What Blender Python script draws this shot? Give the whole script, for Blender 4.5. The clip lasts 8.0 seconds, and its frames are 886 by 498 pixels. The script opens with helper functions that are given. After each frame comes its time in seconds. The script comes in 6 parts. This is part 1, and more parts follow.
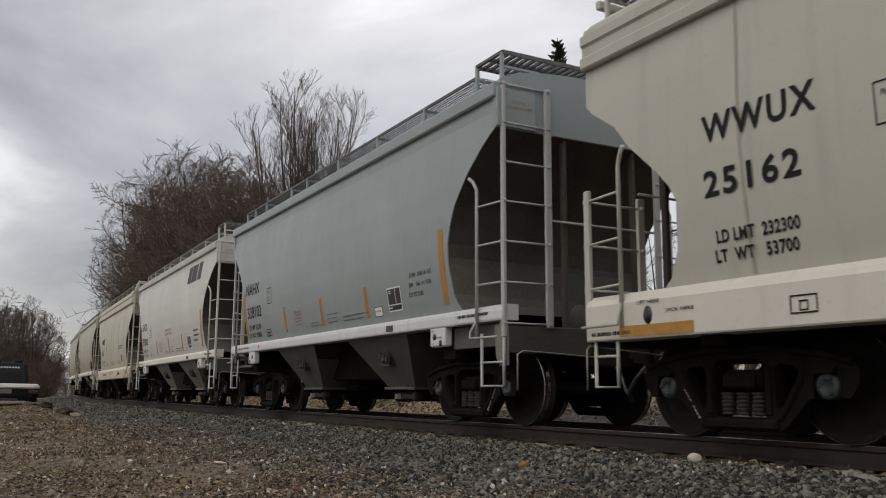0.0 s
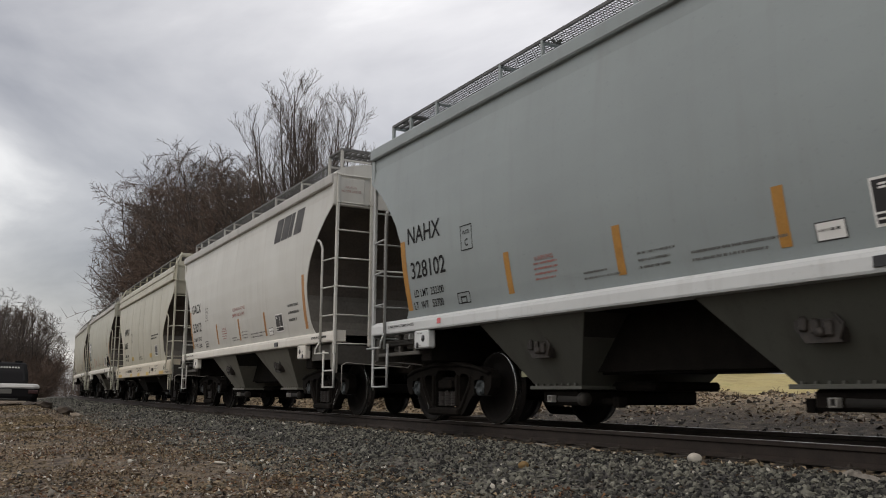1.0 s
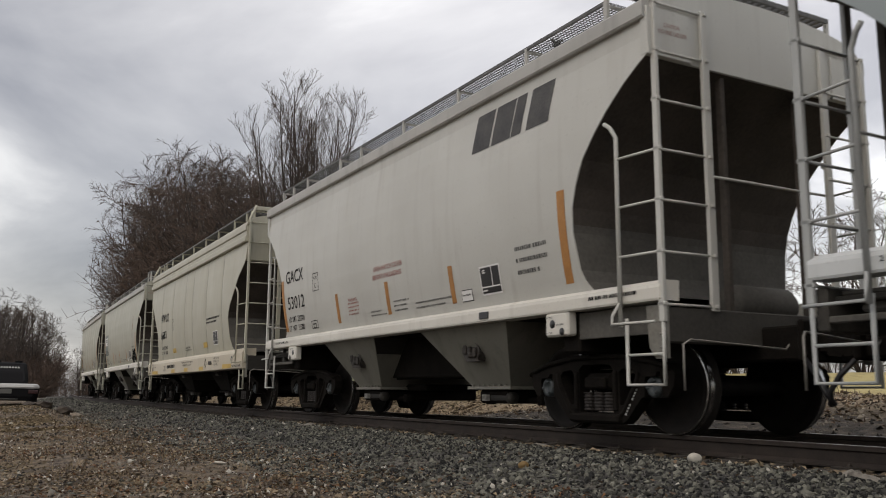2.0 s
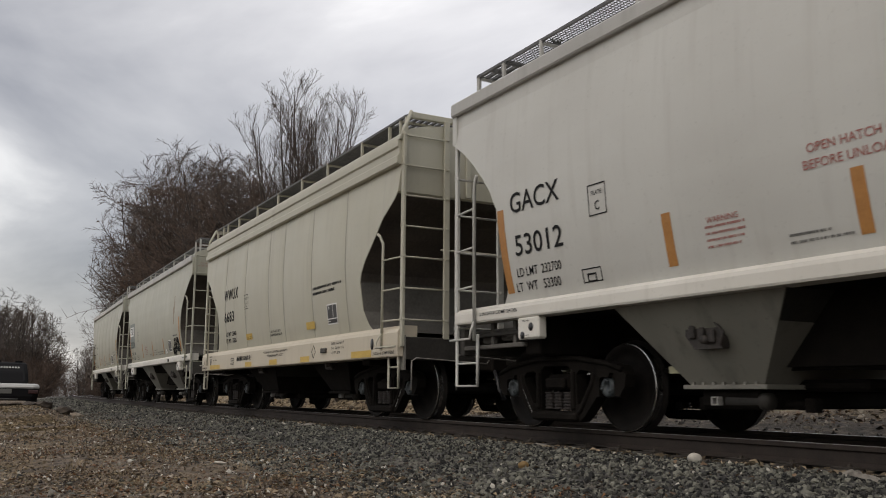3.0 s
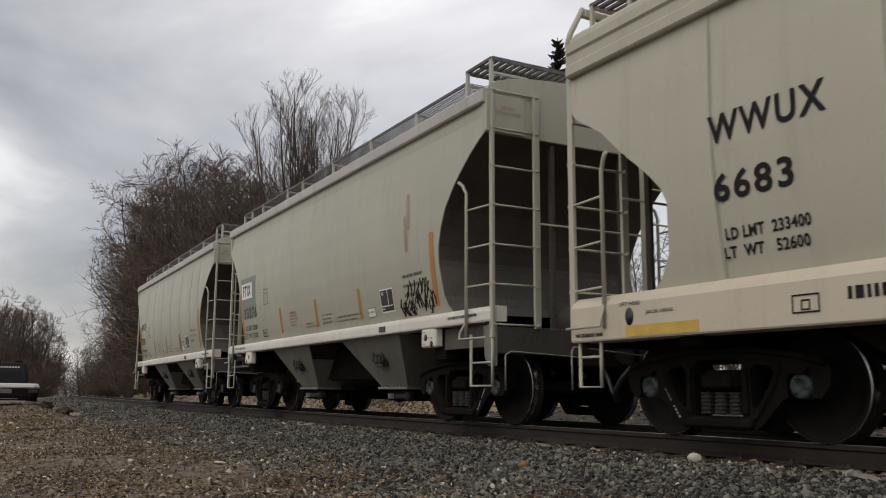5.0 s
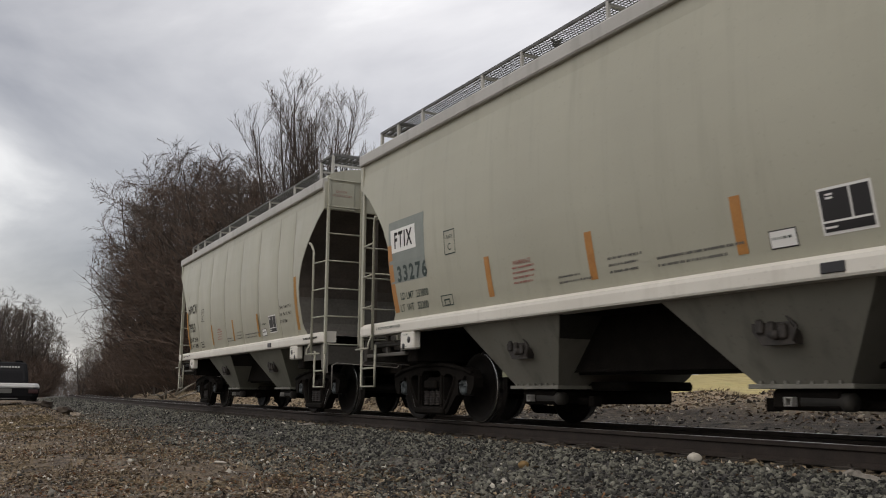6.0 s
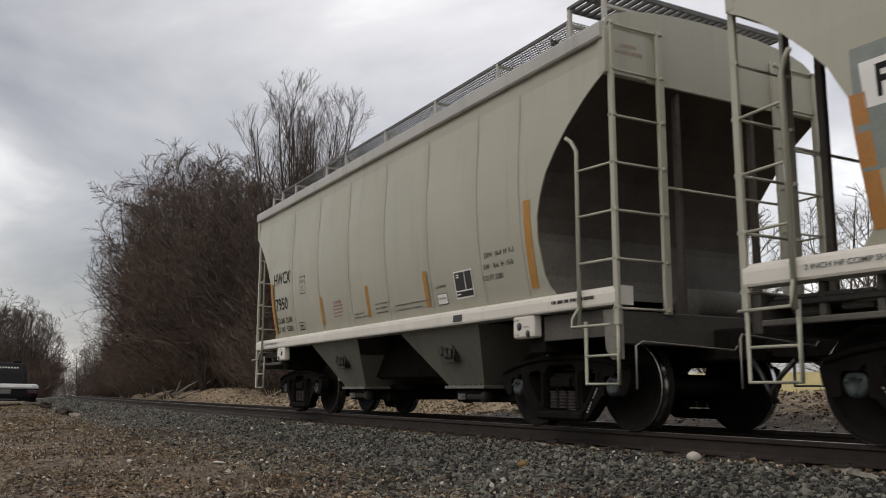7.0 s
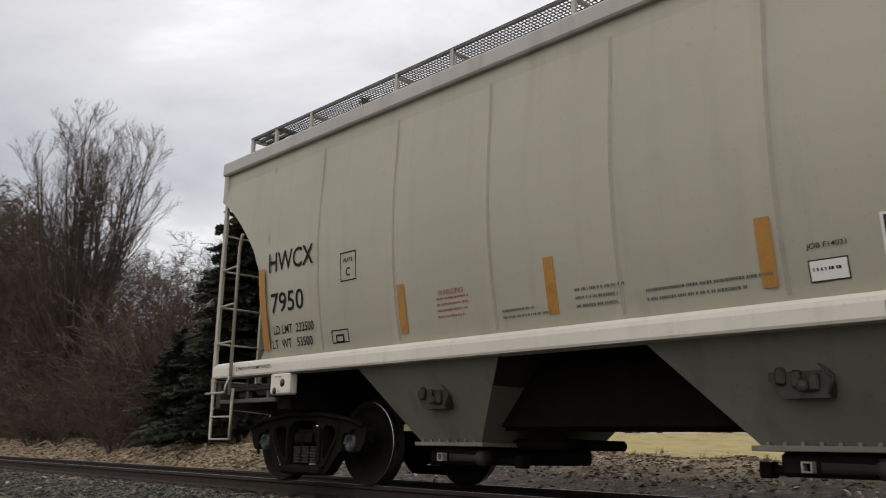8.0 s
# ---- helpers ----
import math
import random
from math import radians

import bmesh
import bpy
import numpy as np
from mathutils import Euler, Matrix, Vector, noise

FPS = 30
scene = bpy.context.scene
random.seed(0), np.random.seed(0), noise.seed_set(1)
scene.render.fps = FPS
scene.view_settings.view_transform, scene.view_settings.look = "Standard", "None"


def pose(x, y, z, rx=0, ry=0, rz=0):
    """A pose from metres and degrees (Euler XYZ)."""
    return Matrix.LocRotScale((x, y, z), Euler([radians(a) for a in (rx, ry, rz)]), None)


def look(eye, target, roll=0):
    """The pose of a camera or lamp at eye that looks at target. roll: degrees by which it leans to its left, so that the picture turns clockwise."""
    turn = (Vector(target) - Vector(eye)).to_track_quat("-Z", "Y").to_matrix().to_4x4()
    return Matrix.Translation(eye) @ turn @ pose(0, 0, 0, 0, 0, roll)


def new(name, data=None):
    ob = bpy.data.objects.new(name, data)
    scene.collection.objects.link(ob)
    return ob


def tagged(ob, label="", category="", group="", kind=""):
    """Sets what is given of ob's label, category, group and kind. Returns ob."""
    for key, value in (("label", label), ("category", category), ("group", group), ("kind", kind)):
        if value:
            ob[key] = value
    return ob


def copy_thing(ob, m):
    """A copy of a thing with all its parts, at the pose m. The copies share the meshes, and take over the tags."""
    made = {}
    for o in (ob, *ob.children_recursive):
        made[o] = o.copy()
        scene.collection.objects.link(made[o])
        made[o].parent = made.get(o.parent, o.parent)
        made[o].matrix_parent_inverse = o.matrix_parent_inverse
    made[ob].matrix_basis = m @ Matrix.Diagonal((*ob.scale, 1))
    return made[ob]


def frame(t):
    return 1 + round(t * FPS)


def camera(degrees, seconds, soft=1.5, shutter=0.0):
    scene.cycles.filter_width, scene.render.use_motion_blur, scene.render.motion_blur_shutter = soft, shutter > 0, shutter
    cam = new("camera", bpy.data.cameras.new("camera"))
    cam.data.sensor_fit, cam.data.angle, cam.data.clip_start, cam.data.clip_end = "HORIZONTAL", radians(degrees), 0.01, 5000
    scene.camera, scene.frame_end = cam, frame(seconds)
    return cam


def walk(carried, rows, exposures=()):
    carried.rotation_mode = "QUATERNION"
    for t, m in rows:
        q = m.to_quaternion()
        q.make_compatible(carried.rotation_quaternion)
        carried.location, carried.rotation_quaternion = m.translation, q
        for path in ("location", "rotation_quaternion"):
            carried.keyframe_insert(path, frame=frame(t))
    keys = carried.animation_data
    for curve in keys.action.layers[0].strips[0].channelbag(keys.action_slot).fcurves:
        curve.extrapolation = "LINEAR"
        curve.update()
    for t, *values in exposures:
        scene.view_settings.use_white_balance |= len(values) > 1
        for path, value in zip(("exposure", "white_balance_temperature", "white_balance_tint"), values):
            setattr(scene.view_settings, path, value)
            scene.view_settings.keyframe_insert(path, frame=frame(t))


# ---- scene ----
# one lens, a camera held still on a low stand, turned to follow the tail of the train at the end
cam = camera(53.8, 8.0, soft=1.0, shutter=0.1)
EYE = (0.0, 0.0, 0.314)
VIEW = [(0.0, 0.0, 10.31, -0.49), (6.5, 0.0, 10.28, -0.50), (7.0, -0.05, 10.26, -0.36), (7.2, -0.40, 10.35, -0.30),
        (7.4, -1.15, 10.59, -0.20), (7.5, -2.06, 10.82, -0.13), (7.6, -3.40, 11.36, -0.20), (7.7, -5.24, 12.02, -0.38),
        (7.8, -7.51, 12.79, -0.60), (7.9, -10.4, 13.45, -0.88), (8.0, -13.67, 13.98, -1.14)]
walk(cam, [(t, pose(*EYE, 90 + tilt, lean, yaw)) for t, yaw, tilt, lean in VIEW], exposures=[(0.0, 0.0, 6760, 10), (8.0, 0.0, 6760, 10)])

# ---- light: an overcast sky, brighter behind the clouds high up
SUN_EL, SUN_AZ = 52.0, 215.0  # degrees up, clockwise from the +y axis
world = bpy.data.worlds.new("overcast_sky")
scene.world = world
world.use_nodes = True
wn, wl = world.node_tree.nodes, world.node_tree.links
wn.clear()


def wnode(kind, **inputs):
    n = wn.new(kind)
    for k, v in inputs.items():
        n.inputs[k].default_value = v
    return n


sky = wn.new("ShaderNodeTexSky")
sky.sky_type, sky.sun_disc = "NISHITA", False
sky.sun_elevation, sky.sun_rotation = radians(SUN_EL), radians(SUN_AZ)
sky.dust_density = 4.0
geo = wn.new("ShaderNodeTexCoord")
sep = wn.new("ShaderNodeSeparateXYZ")
wl.new(geo.outputs["Generated"], sep.inputs[0])
# the cloud deck is a flat layer: the direction divided by its height
up = wn.new("ShaderNodeMath")
up.operation = "MAXIMUM"
up.inputs[1].default_value = 0.0
wl.new(sep.outputs["Z"], up.inputs[0])
lift = wn.new("ShaderNodeMath")
lift.operation = "ADD"
lift.inputs[1].default_value = 0.30
wl.new(up.outputs[0], lift.inputs[0])
deck = wn.new("ShaderNodeVectorMath")
deck.operation = "DIVIDE"
wl.new(geo.outputs["Generated"], deck.inputs[0])
wl.new(lift.outputs[0], deck.inputs[1])
flat = wn.new("ShaderNodeMapping")
flat.inputs["Scale"].default_value = (1.0, 1.0, 0.25)
flat.inputs["Location"].default_value = (2.35, 0.4, 0.0)
wl.new(deck.outputs[0], flat.inputs[0])
puffs = wnode("ShaderNodeTexNoise", Scale=1.45, Detail=7.0, Roughness=0.52, Distortion=0.35)
wl.new(flat.outputs[0], puffs.inputs["Vector"])
tone = wn.new("ShaderNodeValToRGB")
ramp = tone.color_ramp
ramp.elements[0].position, ramp.elements[0].color = 0.34, (0.38, 0.371, 0.382, 1)
ramp.elements[1].position, ramp.elements[1].color = 0.62, (1.0, 0.99, 0.98, 1)
e = ramp.elements.new(0.5)
e.color = (0.62, 0.61, 0.615, 1)
wl.new(puffs.outputs["Fac"], tone.inputs[0])
# overcast skies grow brighter towards the zenith
grade = wn.new("ShaderNodeMapRange")
grade.inputs["From Min"].default_value, grade.inputs["From Max"].default_value = 0.05, 0.40
grade.inputs["To Min"].default_value, grade.inputs["To Max"].default_value = 0.92, 1.06
wl.new(sep.outputs["Z"], grade.inputs["Value"])
thick = wn.new("ShaderNodeVectorMath")
thick.operation = "SCALE"
wl.new(tone.outputs[0], thick.inputs[0])
# the clouds are thinner where the view opens above the train
glow = wn.new("ShaderNodeVectorMath")
glow.operation = "DOT_PRODUCT"
glow.inputs[1].default_value = (0.262, 0.72, 0.643)
wl.new(geo.outputs["Generated"], glow.inputs[0])
thin = wn.new("ShaderNodeMapRange")
thin.interpolation_type = "SMOOTHSTEP"
thin.inputs["From Min"].default_value, thin.inputs["From Max"].default_value = 0.72, 1.0
thin.inputs["To Min"].default_value, thin.inputs["To Max"].default_value = 1.0, 1.8
wl.new(glow.outputs["Value"], thin.inputs["Value"])
gain = wn.new("ShaderNodeMath")
gain.operation = "MULTIPLY"
wl.new(grade.outputs[0], gain.inputs[0])
wl.new(thin.outputs[0], gain.inputs[1])
wl.new(gain.outputs[0], thick.inputs["Scale"])
clouds, clear, both, wout = wnode("ShaderNodeBackground", Strength=0.75), wnode("ShaderNodeBackground", Strength=0.05), wn.new("ShaderNodeAddShader"), wn.new("ShaderNodeOutputWorld")
wl.new(thick.outputs[0], clouds.inputs["Color"])
wl.new(sky.outputs[0], clear.inputs["Color"])
wl.new(clouds.outputs[0], both.inputs[0])
wl.new(clear.outputs[0], both.inputs[1])
wl.new(both.outputs[0], wout.inputs[0])

sun = new("sun", bpy.data.lights.new("sun", "SUN"))
sun.data.energy, sun.data.angle, sun.data.color = 0.3, radians(40), (1.0, 0.97, 0.92)
az, el = radians(SUN_AZ), radians(SUN_EL)
sun.matrix_world = look((0, 0, 60), (-math.sin(az) * math.cos(el), -math.cos(az) * math.cos(el), 60 - math.sin(el)))
scene.view_settings.exposure = 0.0

# ---- materials


def material(name, rough=0.6, metal=0.0):
    m = bpy.data.materials.new(name)
    m.use_nodes = True
    b = m.node_tree.nodes["Principled BSDF"]
    b.inputs["Roughness"].default_value, b.inputs["Metallic"].default_value = rough, metal
    return m, m.node_tree.nodes, m.node_tree.links, b


def plain(name, colour, rough=0.6, metal=0.0):
    m, n, l, b = material(name, rough, metal)
    b.inputs["Base Color"].default_value = (*colour, 1)
    return m


def surface(name, dark, light, scale=6.0, rough=0.7, metal=0.0, bump=0.2, fine=40.0, stretch=(1, 1, 1), spread=(0.3, 0.7), third=None, depth=0.01, shift=0.0):
    """Two tones mixed by a large and a fine noise, with relief; shift: how far pieces differ."""
    m, n, l, b = material(name, rough, metal)
    tc, mp = n.new("ShaderNodeTexCoord"), n.new("ShaderNodeMapping")
    mp.inputs["Scale"].default_value = stretch
    l.new(tc.outputs["Object"], mp.inputs[0])
    a, f = n.new("ShaderNodeTexNoise"), n.new("ShaderNodeTexNoise")
    for t, s, d in ((a, scale, 5), (f, fine, 3)):
        t.inputs["Scale"].default_value, t.inputs["Detail"].default_value = s, d
        l.new(mp.outputs[0], t.inputs["Vector"])
    mix = n.new("ShaderNodeMix")
    mix.inputs["Factor"].default_value = 0.35
    l.new(a.outputs["Fac"], mix.inputs["A"])
    l.new(f.outputs["Fac"], mix.inputs["B"])
    val = mix.outputs["Result"]
    if shift:
        info, ad = n.new("ShaderNodeNewGeometry"), n.new("ShaderNodeMath")
        ad.operation = "MULTIPLY_ADD"
        ad.inputs[1].default_value = shift
        l.new(info.outputs["Random Per Island"], ad.inputs[0])
        l.new(val, ad.inputs[2])
        sub = n.new("ShaderNodeMath")
        sub.inputs[1].default_value = -shift / 2
        l.new(ad.outputs[0], sub.inputs[0])
        val = sub.outputs[0]
    r = n.new("ShaderNodeValToRGB")
    r.color_ramp.elements[0].position, r.color_ramp.elements[0].color = spread[0], (*dark, 1)
    r.color_ramp.elements[1].position, r.color_ramp.elements[1].color = spread[1], (*light, 1)
    if third:
        r.color_ramp.elements.new(third[0]).color = (*third[1], 1)
    l.new(val, r.inputs[0])
    l.new(r.outputs[0], b.inputs["Base Color"])
    bp = n.new("ShaderNodeBump")
    bp.inputs["Strength"].default_value, bp.inputs["Distance"].default_value = bump, depth
    l.new(f.outputs["Fac"], bp.inputs["Height"])
    l.new(bp.outputs[0], b.inputs["Normal"])
    return m


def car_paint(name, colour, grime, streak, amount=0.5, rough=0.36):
    """Weathered paint on sheet steel: broad fading, streaks that run down, specks of rust and slightly uneven sheets."""
    m, n, l, b = material(name, rough)
    tc = n.new("ShaderNodeTexCoord")

    def noise_of(scale, stretch, detail=4):
        mp, t = n.new("ShaderNodeMapping"), n.new("ShaderNodeTexNoise")
        mp.inputs["Scale"].default_value = stretch
        t.inputs["Scale"].default_value, t.inputs["Detail"].default_value = scale, detail
        l.new(tc.outputs["Object"], mp.inputs[0])
        l.new(mp.outputs[0], t.inputs["Vector"])
        return t.outputs["Fac"]

    def ramp_of(fac, lo, hi, peak):
        r = n.new("ShaderNodeMapRange")
        r.inputs["From Min"].default_value, r.inputs["From Max"].default_value, r.inputs["To Max"].default_value = lo, hi, peak
        l.new(fac, r.inputs["Value"])
        return r.outputs[0]

    def over(base, top, fac):
        mx = n.new("ShaderNodeMix")
        mx.data_type = "RGBA"
        l.new(fac, mx.inputs["Factor"])
        if isinstance(base, tuple):
            mx.inputs["A"].default_value = (*base, 1)
        else:
            l.new(base, mx.inputs["A"])
        mx.inputs["B"].default_value = (*top, 1)
        return mx.outputs["Result"]

    c = over(colour, grime, ramp_of(noise_of(0.7, (1, 1, 1), 5), 0.35, 0.75, amount))
    c = over(c, streak, ramp_of(noise_of(2.2, (2.5, 2.5, 0.16), 5), 0.53, 0.8, amount * 0.8))
    c = over(c, tuple(0.5 * v for v in grime), ramp_of(noise_of(26, (1, 1, 1), 3), 0.62, 0.75, 0.35 * amount))
    l.new(c, b.inputs["Base Color"])
    rr = n.new("ShaderNodeMapRange")
    rr.inputs["To Min"].default_value, rr.inputs["To Max"].default_value = rough - 0.08, rough + 0.2
    l.new(noise_of(3, (1, 1, 0.4)), rr.inputs["Value"])
    l.new(rr.outputs[0], b.inputs["Roughness"])
    bp = n.new("ShaderNodeBump")
    bp.inputs["Strength"].default_value, bp.inputs["Distance"].default_value = 0.35, 0.02
    l.new(noise_of(1.6, (1, 1, 0.5), 2), bp.inputs["Height"])
    l.new(bp.outputs[0], b.inputs["Normal"])
    return m


PAINT_BLUE = car_paint("grey_blue_paint", (0.275, 0.315, 0.32), (0.21, 0.235, 0.24), (0.22, 0.235, 0.23), 0.45)
PAINT_WHITE = car_paint("off_white_paint", (0.545, 0.545, 0.51), (0.42, 0.412, 0.378), (0.36, 0.34, 0.305), 0.5)
PAINT_CREAM = car_paint("cream_paint", (0.45, 0.435, 0.35), (0.36, 0.345, 0.275), (0.30, 0.28, 0.225), 0.5)
PAINT_TAN = car_paint("warm_grey_paint", (0.395, 0.39, 0.315), (0.32, 0.315, 0.255), (0.255, 0.245, 0.195), 0.5)
PAINT_GREY = car_paint("light_grey_paint", (0.44, 0.44, 0.385), (0.37, 0.37, 0.32), (0.28, 0.275, 0.235), 0.5)
SILL_WHITE = car_paint("white_sill_paint", (0.70, 0.68, 0.62), (0.48, 0.45, 0.39), (0.36, 0.32, 0.27), 0.5, 0.38)
SILL_CREAM = car_paint("cream_sill_paint", (0.56, 0.505, 0.40), (0.42, 0.37, 0.28), (0.30, 0.255, 0.19), 0.5, 0.4)
SILL_PALE = car_paint("pale_sill_paint", (0.60, 0.585, 0.52), (0.46, 0.44, 0.38), (0.34, 0.31, 0.26), 0.5, 0.4)
CHORD_GREY = car_paint("pale_grey_eave_paint", (0.45, 0.445, 0.42), (0.32, 0.315, 0.295), (0.22, 0.21, 0.19), 0.6, 0.4)
LADDER_GREY = car_paint("cool_grey_ladder_paint", (0.40, 0.415, 0.41), (0.30, 0.305, 0.30), (0.22, 0.21, 0.19), 0.5, 0.45)
SILL_COOL = car_paint("cool_white_sill_paint", (0.62, 0.645, 0.65), (0.45, 0.46, 0.455), (0.28, 0.27, 0.25), 0.5, 0.38)
# grimy iron; on low hoppers and underbody plates its black also stands for shade
BLACK_IRON = surface("grimy_shaded_black_iron", (0.006, 0.0053, 0.0047), (0.0155, 0.0132, 0.0112), 5, 0.88, 0.0, 0.4, 45)
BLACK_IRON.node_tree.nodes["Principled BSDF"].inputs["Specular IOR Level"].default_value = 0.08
WHEEL_STEEL = surface("brown_black_wheel_steel", (0.005, 0.0045, 0.004), (0.013, 0.0105, 0.009), 8, 0.75, 0.0, 0.3, 60)
WHEEL_STEEL.node_tree.nodes["Principled BSDF"].inputs["Specular IOR Level"].default_value = 0.2
BRIGHT_STEEL = plain("polished_tread_steel", (0.55, 0.55, 0.54), 0.25, 1.0)
GALVANISED = surface("galvanised_grating", (0.07, 0.07, 0.07), (0.16, 0.16, 0.158), 9, 0.6, 0.3, 0.2)
LETTER_BLACK = plain("black_stencil_paint", (0.014, 0.014, 0.0145), 0.75)
LETTER_BLACK.node_tree.nodes["Principled BSDF"].inputs["Specular IOR Level"].default_value = 0.2
LETTER_GREEN = plain("faded_dark_green_paint", (0.035, 0.055, 0.05), 0.6)
FAINT = plain("faded_black_stencil_paint", (0.10, 0.10, 0.095), 0.6)
LETTER_RED = plain("faded_red_paint", (0.33, 0.12, 0.10), 0.6)
FADED_RED = plain("pale_faded_red_paint", (0.30, 0.16, 0.14), 0.7)
ORANGE = surface("orange_reflector_tape", (0.32, 0.155, 0.03), (0.45, 0.225, 0.045), 7, 0.6)
RUSTY_ORANGE = surface("dirty_orange_reflector_tape", (0.34, 0.15, 0.04), (0.46, 0.22, 0.06), 7, 0.5)
YELLOW = surface("yellow_decal", (0.48, 0.31, 0.055), (0.60, 0.42, 0.10), 7, 0.5)
LABEL_WHITE = plain("white_decal", (0.75, 0.75, 0.73), 0.5)
LABEL_BLACK = plain("black_decal", (0.02, 0.02, 0.022), 0.4)
PATCH_GREY = surface("blue_grey_paint_patch", (0.19, 0.215, 0.20), (0.25, 0.275, 0.255), 5, 0.6)
PINK = plain("pink_decal", (0.62, 0.13, 0.14), 0.5)
AXLE_BLUE = surface("worn_blue_bearing_cap", (0.016, 0.021, 0.023), (0.052, 0.064, 0.068), 30, 0.5)

# ---- mesh tools


class Shape:
    """Collects corners and faces; the faces of one call share a shading."""

    def __init__(self):
        self.v, self.f, self.s = [], [], []

    def add(self, verts, faces, smooth=False):
        o = len(self.v)
        self.v += [tuple(p) for p in verts]
        self.f += [tuple(i + o for i in q) for q in faces]
        self.s += [smooth] * len(faces)
        return self

    def box(self, x0, x1, y0, y1, z0, z1, bevel=0.0):
        b = min(bevel, 0.45 * min(abs(x1 - x0), abs(y1 - y0), abs(z1 - z0)))
        if b <= 0:
            v = [(x, y, z) for x in (x0, x1) for y in (y0, y1) for z in (z0, z1)]
            return self.add(v, [(0, 1, 3, 2), (4, 6, 7, 5), (0, 4, 5, 1), (2, 3, 7, 6), (0, 2, 6, 4), (1, 5, 7, 3)])
        bm = bmesh.new()
        bmesh.ops.create_cube(bm, size=1, matrix=Matrix.Translation(((x0 + x1) / 2, (y0 + y1) / 2, (z0 + z1) / 2)) @ Matrix.Diagonal((abs(x1 - x0), abs(y1 - y0), abs(z1 - z0), 1)))
        bmesh.ops.bevel(bm, geom=bm.edges[:], offset=b, segments=1, affect="EDGES")
        self.add([p.co for p in bm.verts], [[p.index for p in q.verts] for q in bm.faces])
        bm.free()
        return self

    def tube(self, points, r, n=6, close=True):
        """A round bar through points; r: one radius or one for each point."""
        pts = [Vector(p) for p in points]
        rs = r if isinstance(r, (list, tuple)) else [r] * len(pts)
        verts, faces = [], []
        side = None
        for i, p in enumerate(pts):
            d = (pts[min(i + 1, len(pts) - 1)] - pts[max(i - 1, 0)]).normalized()
            if side is None:
                side = d.orthogonal().normalized()
            side = (side - d * side.dot(d)).normalized()
            up_ = d.cross(side)
            for k in range(n):
                a = 2 * math.pi * k / n
                verts.append(p + (side * math.cos(a) + up_ * math.sin(a)) * rs[i])
        for i in range(len(pts) - 1):
            for k in range(n):
                a, b = i * n + k, i * n + (k + 1) % n
                faces.append((a, b, b + n, a + n))
        self.add(verts, faces, n > 4)
        if close:
            self.add([], [])
            o = len(self.v) - len(verts)
            self.f += [tuple(o + k for k in range(n))[::-1], tuple(o + (len(pts) - 1) * n + k for k in range(n))]
            self.s += [False, False]
        return self

    def lathe(self, profile, n=24, axis="y", centre=(0, 0, 0), smooth=True):
        """profile: (along the axis, radius)."""
        verts, faces = [], []
        for a, r in profile:
            for k in range(n):
                t = 2 * math.pi * k / n
                c, s = r * math.cos(t), r * math.sin(t)
                p = {"y": (c, a, s), "z": (c, s, a), "x": (a, c, s)}[axis]
                verts.append((p[0] + centre[0], p[1] + centre[1], p[2] + centre[2]))
        for i in range(len(profile) - 1):
            for k in range(n):
                a, b = i * n + k, i * n + (k + 1) % n
                faces.append((a, b, b + n, a + n))
        self.add(verts, faces, smooth)
        return self

    def slab(self, outline, y0, y1):
        """An outline in x and z, pulled from y0 to y1."""
        n = len(outline)
        v = [(x, y0, z) for x, z in outline] + [(x, y1, z) for x, z in outline]
        return self.add(v, [tuple(range(n)), tuple(range(n, 2 * n))[::-1]] + [(i, i + n, (i + 1) % n + n, (i + 1) % n) for i in range(n)])

    def mesh(self, name, mat):
        m = bpy.data.meshes.new(name)
        m.from_pydata(self.v, [], self.f)
        m.polygons.foreach_set("use_smooth", self.s)
        bm = bmesh.new()
        bm.from_mesh(m)
        bmesh.ops.recalc_face_normals(bm, faces=bm.faces)
        bm.to_mesh(m)
        bm.free()
        m.materials.append(mat)
        return m


def part(name, shape, mat, parent=None, label=""):
    ob = new(name, shape.mesh(name, mat) if isinstance(shape, Shape) else shape)
    ob.parent = parent
    return tagged(ob, label)


def soup(name, verts, tris, mat, smooth=False):
    """A large mesh from arrays."""
    m = bpy.data.meshes.new(name)
    m.vertices.add(len(verts))
    m.vertices.foreach_set("co", np.asarray(verts, np.float32).ravel())
    k = tris.shape[1]
    m.loops.add(tris.size)
    m.loops.foreach_set("vertex_index", np.asarray(tris, np.int32).ravel())
    m.polygons.add(len(tris))
    m.polygons.foreach_set("loop_start", np.arange(0, tris.size, k, dtype=np.int32))
    m.polygons.foreach_set("use_smooth", np.full(len(tris), smooth))
    m.update(calc_edges=True)
    m.validate()
    m.materials.append(mat)
    return m


# ---- the line of the track: a curve that bends away from the camera, on a slight rise
HEAD, DIST, BEND, EASE, SLOPE = radians(29.84), 7.015, 0.001047, 7.39e-6, 0.01317
U, N = Vector((-math.sin(HEAD), math.cos(HEAD))), Vector((math.cos(HEAD), math.sin(HEAD)))
LINE = {}
for way in (1, -1):
    x_, y_, step_ = 0.0, 0.0, 0.5
    for i_ in range(1601):
        s_ = i_ * step_ * way
        c_ = min(max(s_, -40), 85)
        turn_ = BEND * c_ + EASE * c_ * c_ / 2 - 1.47e-8 * c_ ** 3 / 6
        LINE[i_ * way] = (x_, y_, turn_)
        x_ += math.cos(turn_) * step_ * way
        y_ += math.sin(turn_) * step_ * way


def rise(s):
    return SLOPE * s if abs(s) < 90 else math.copysign(SLOPE * (90 + 40 * (1 - math.exp(-(abs(s) - 90) / 40))), s)


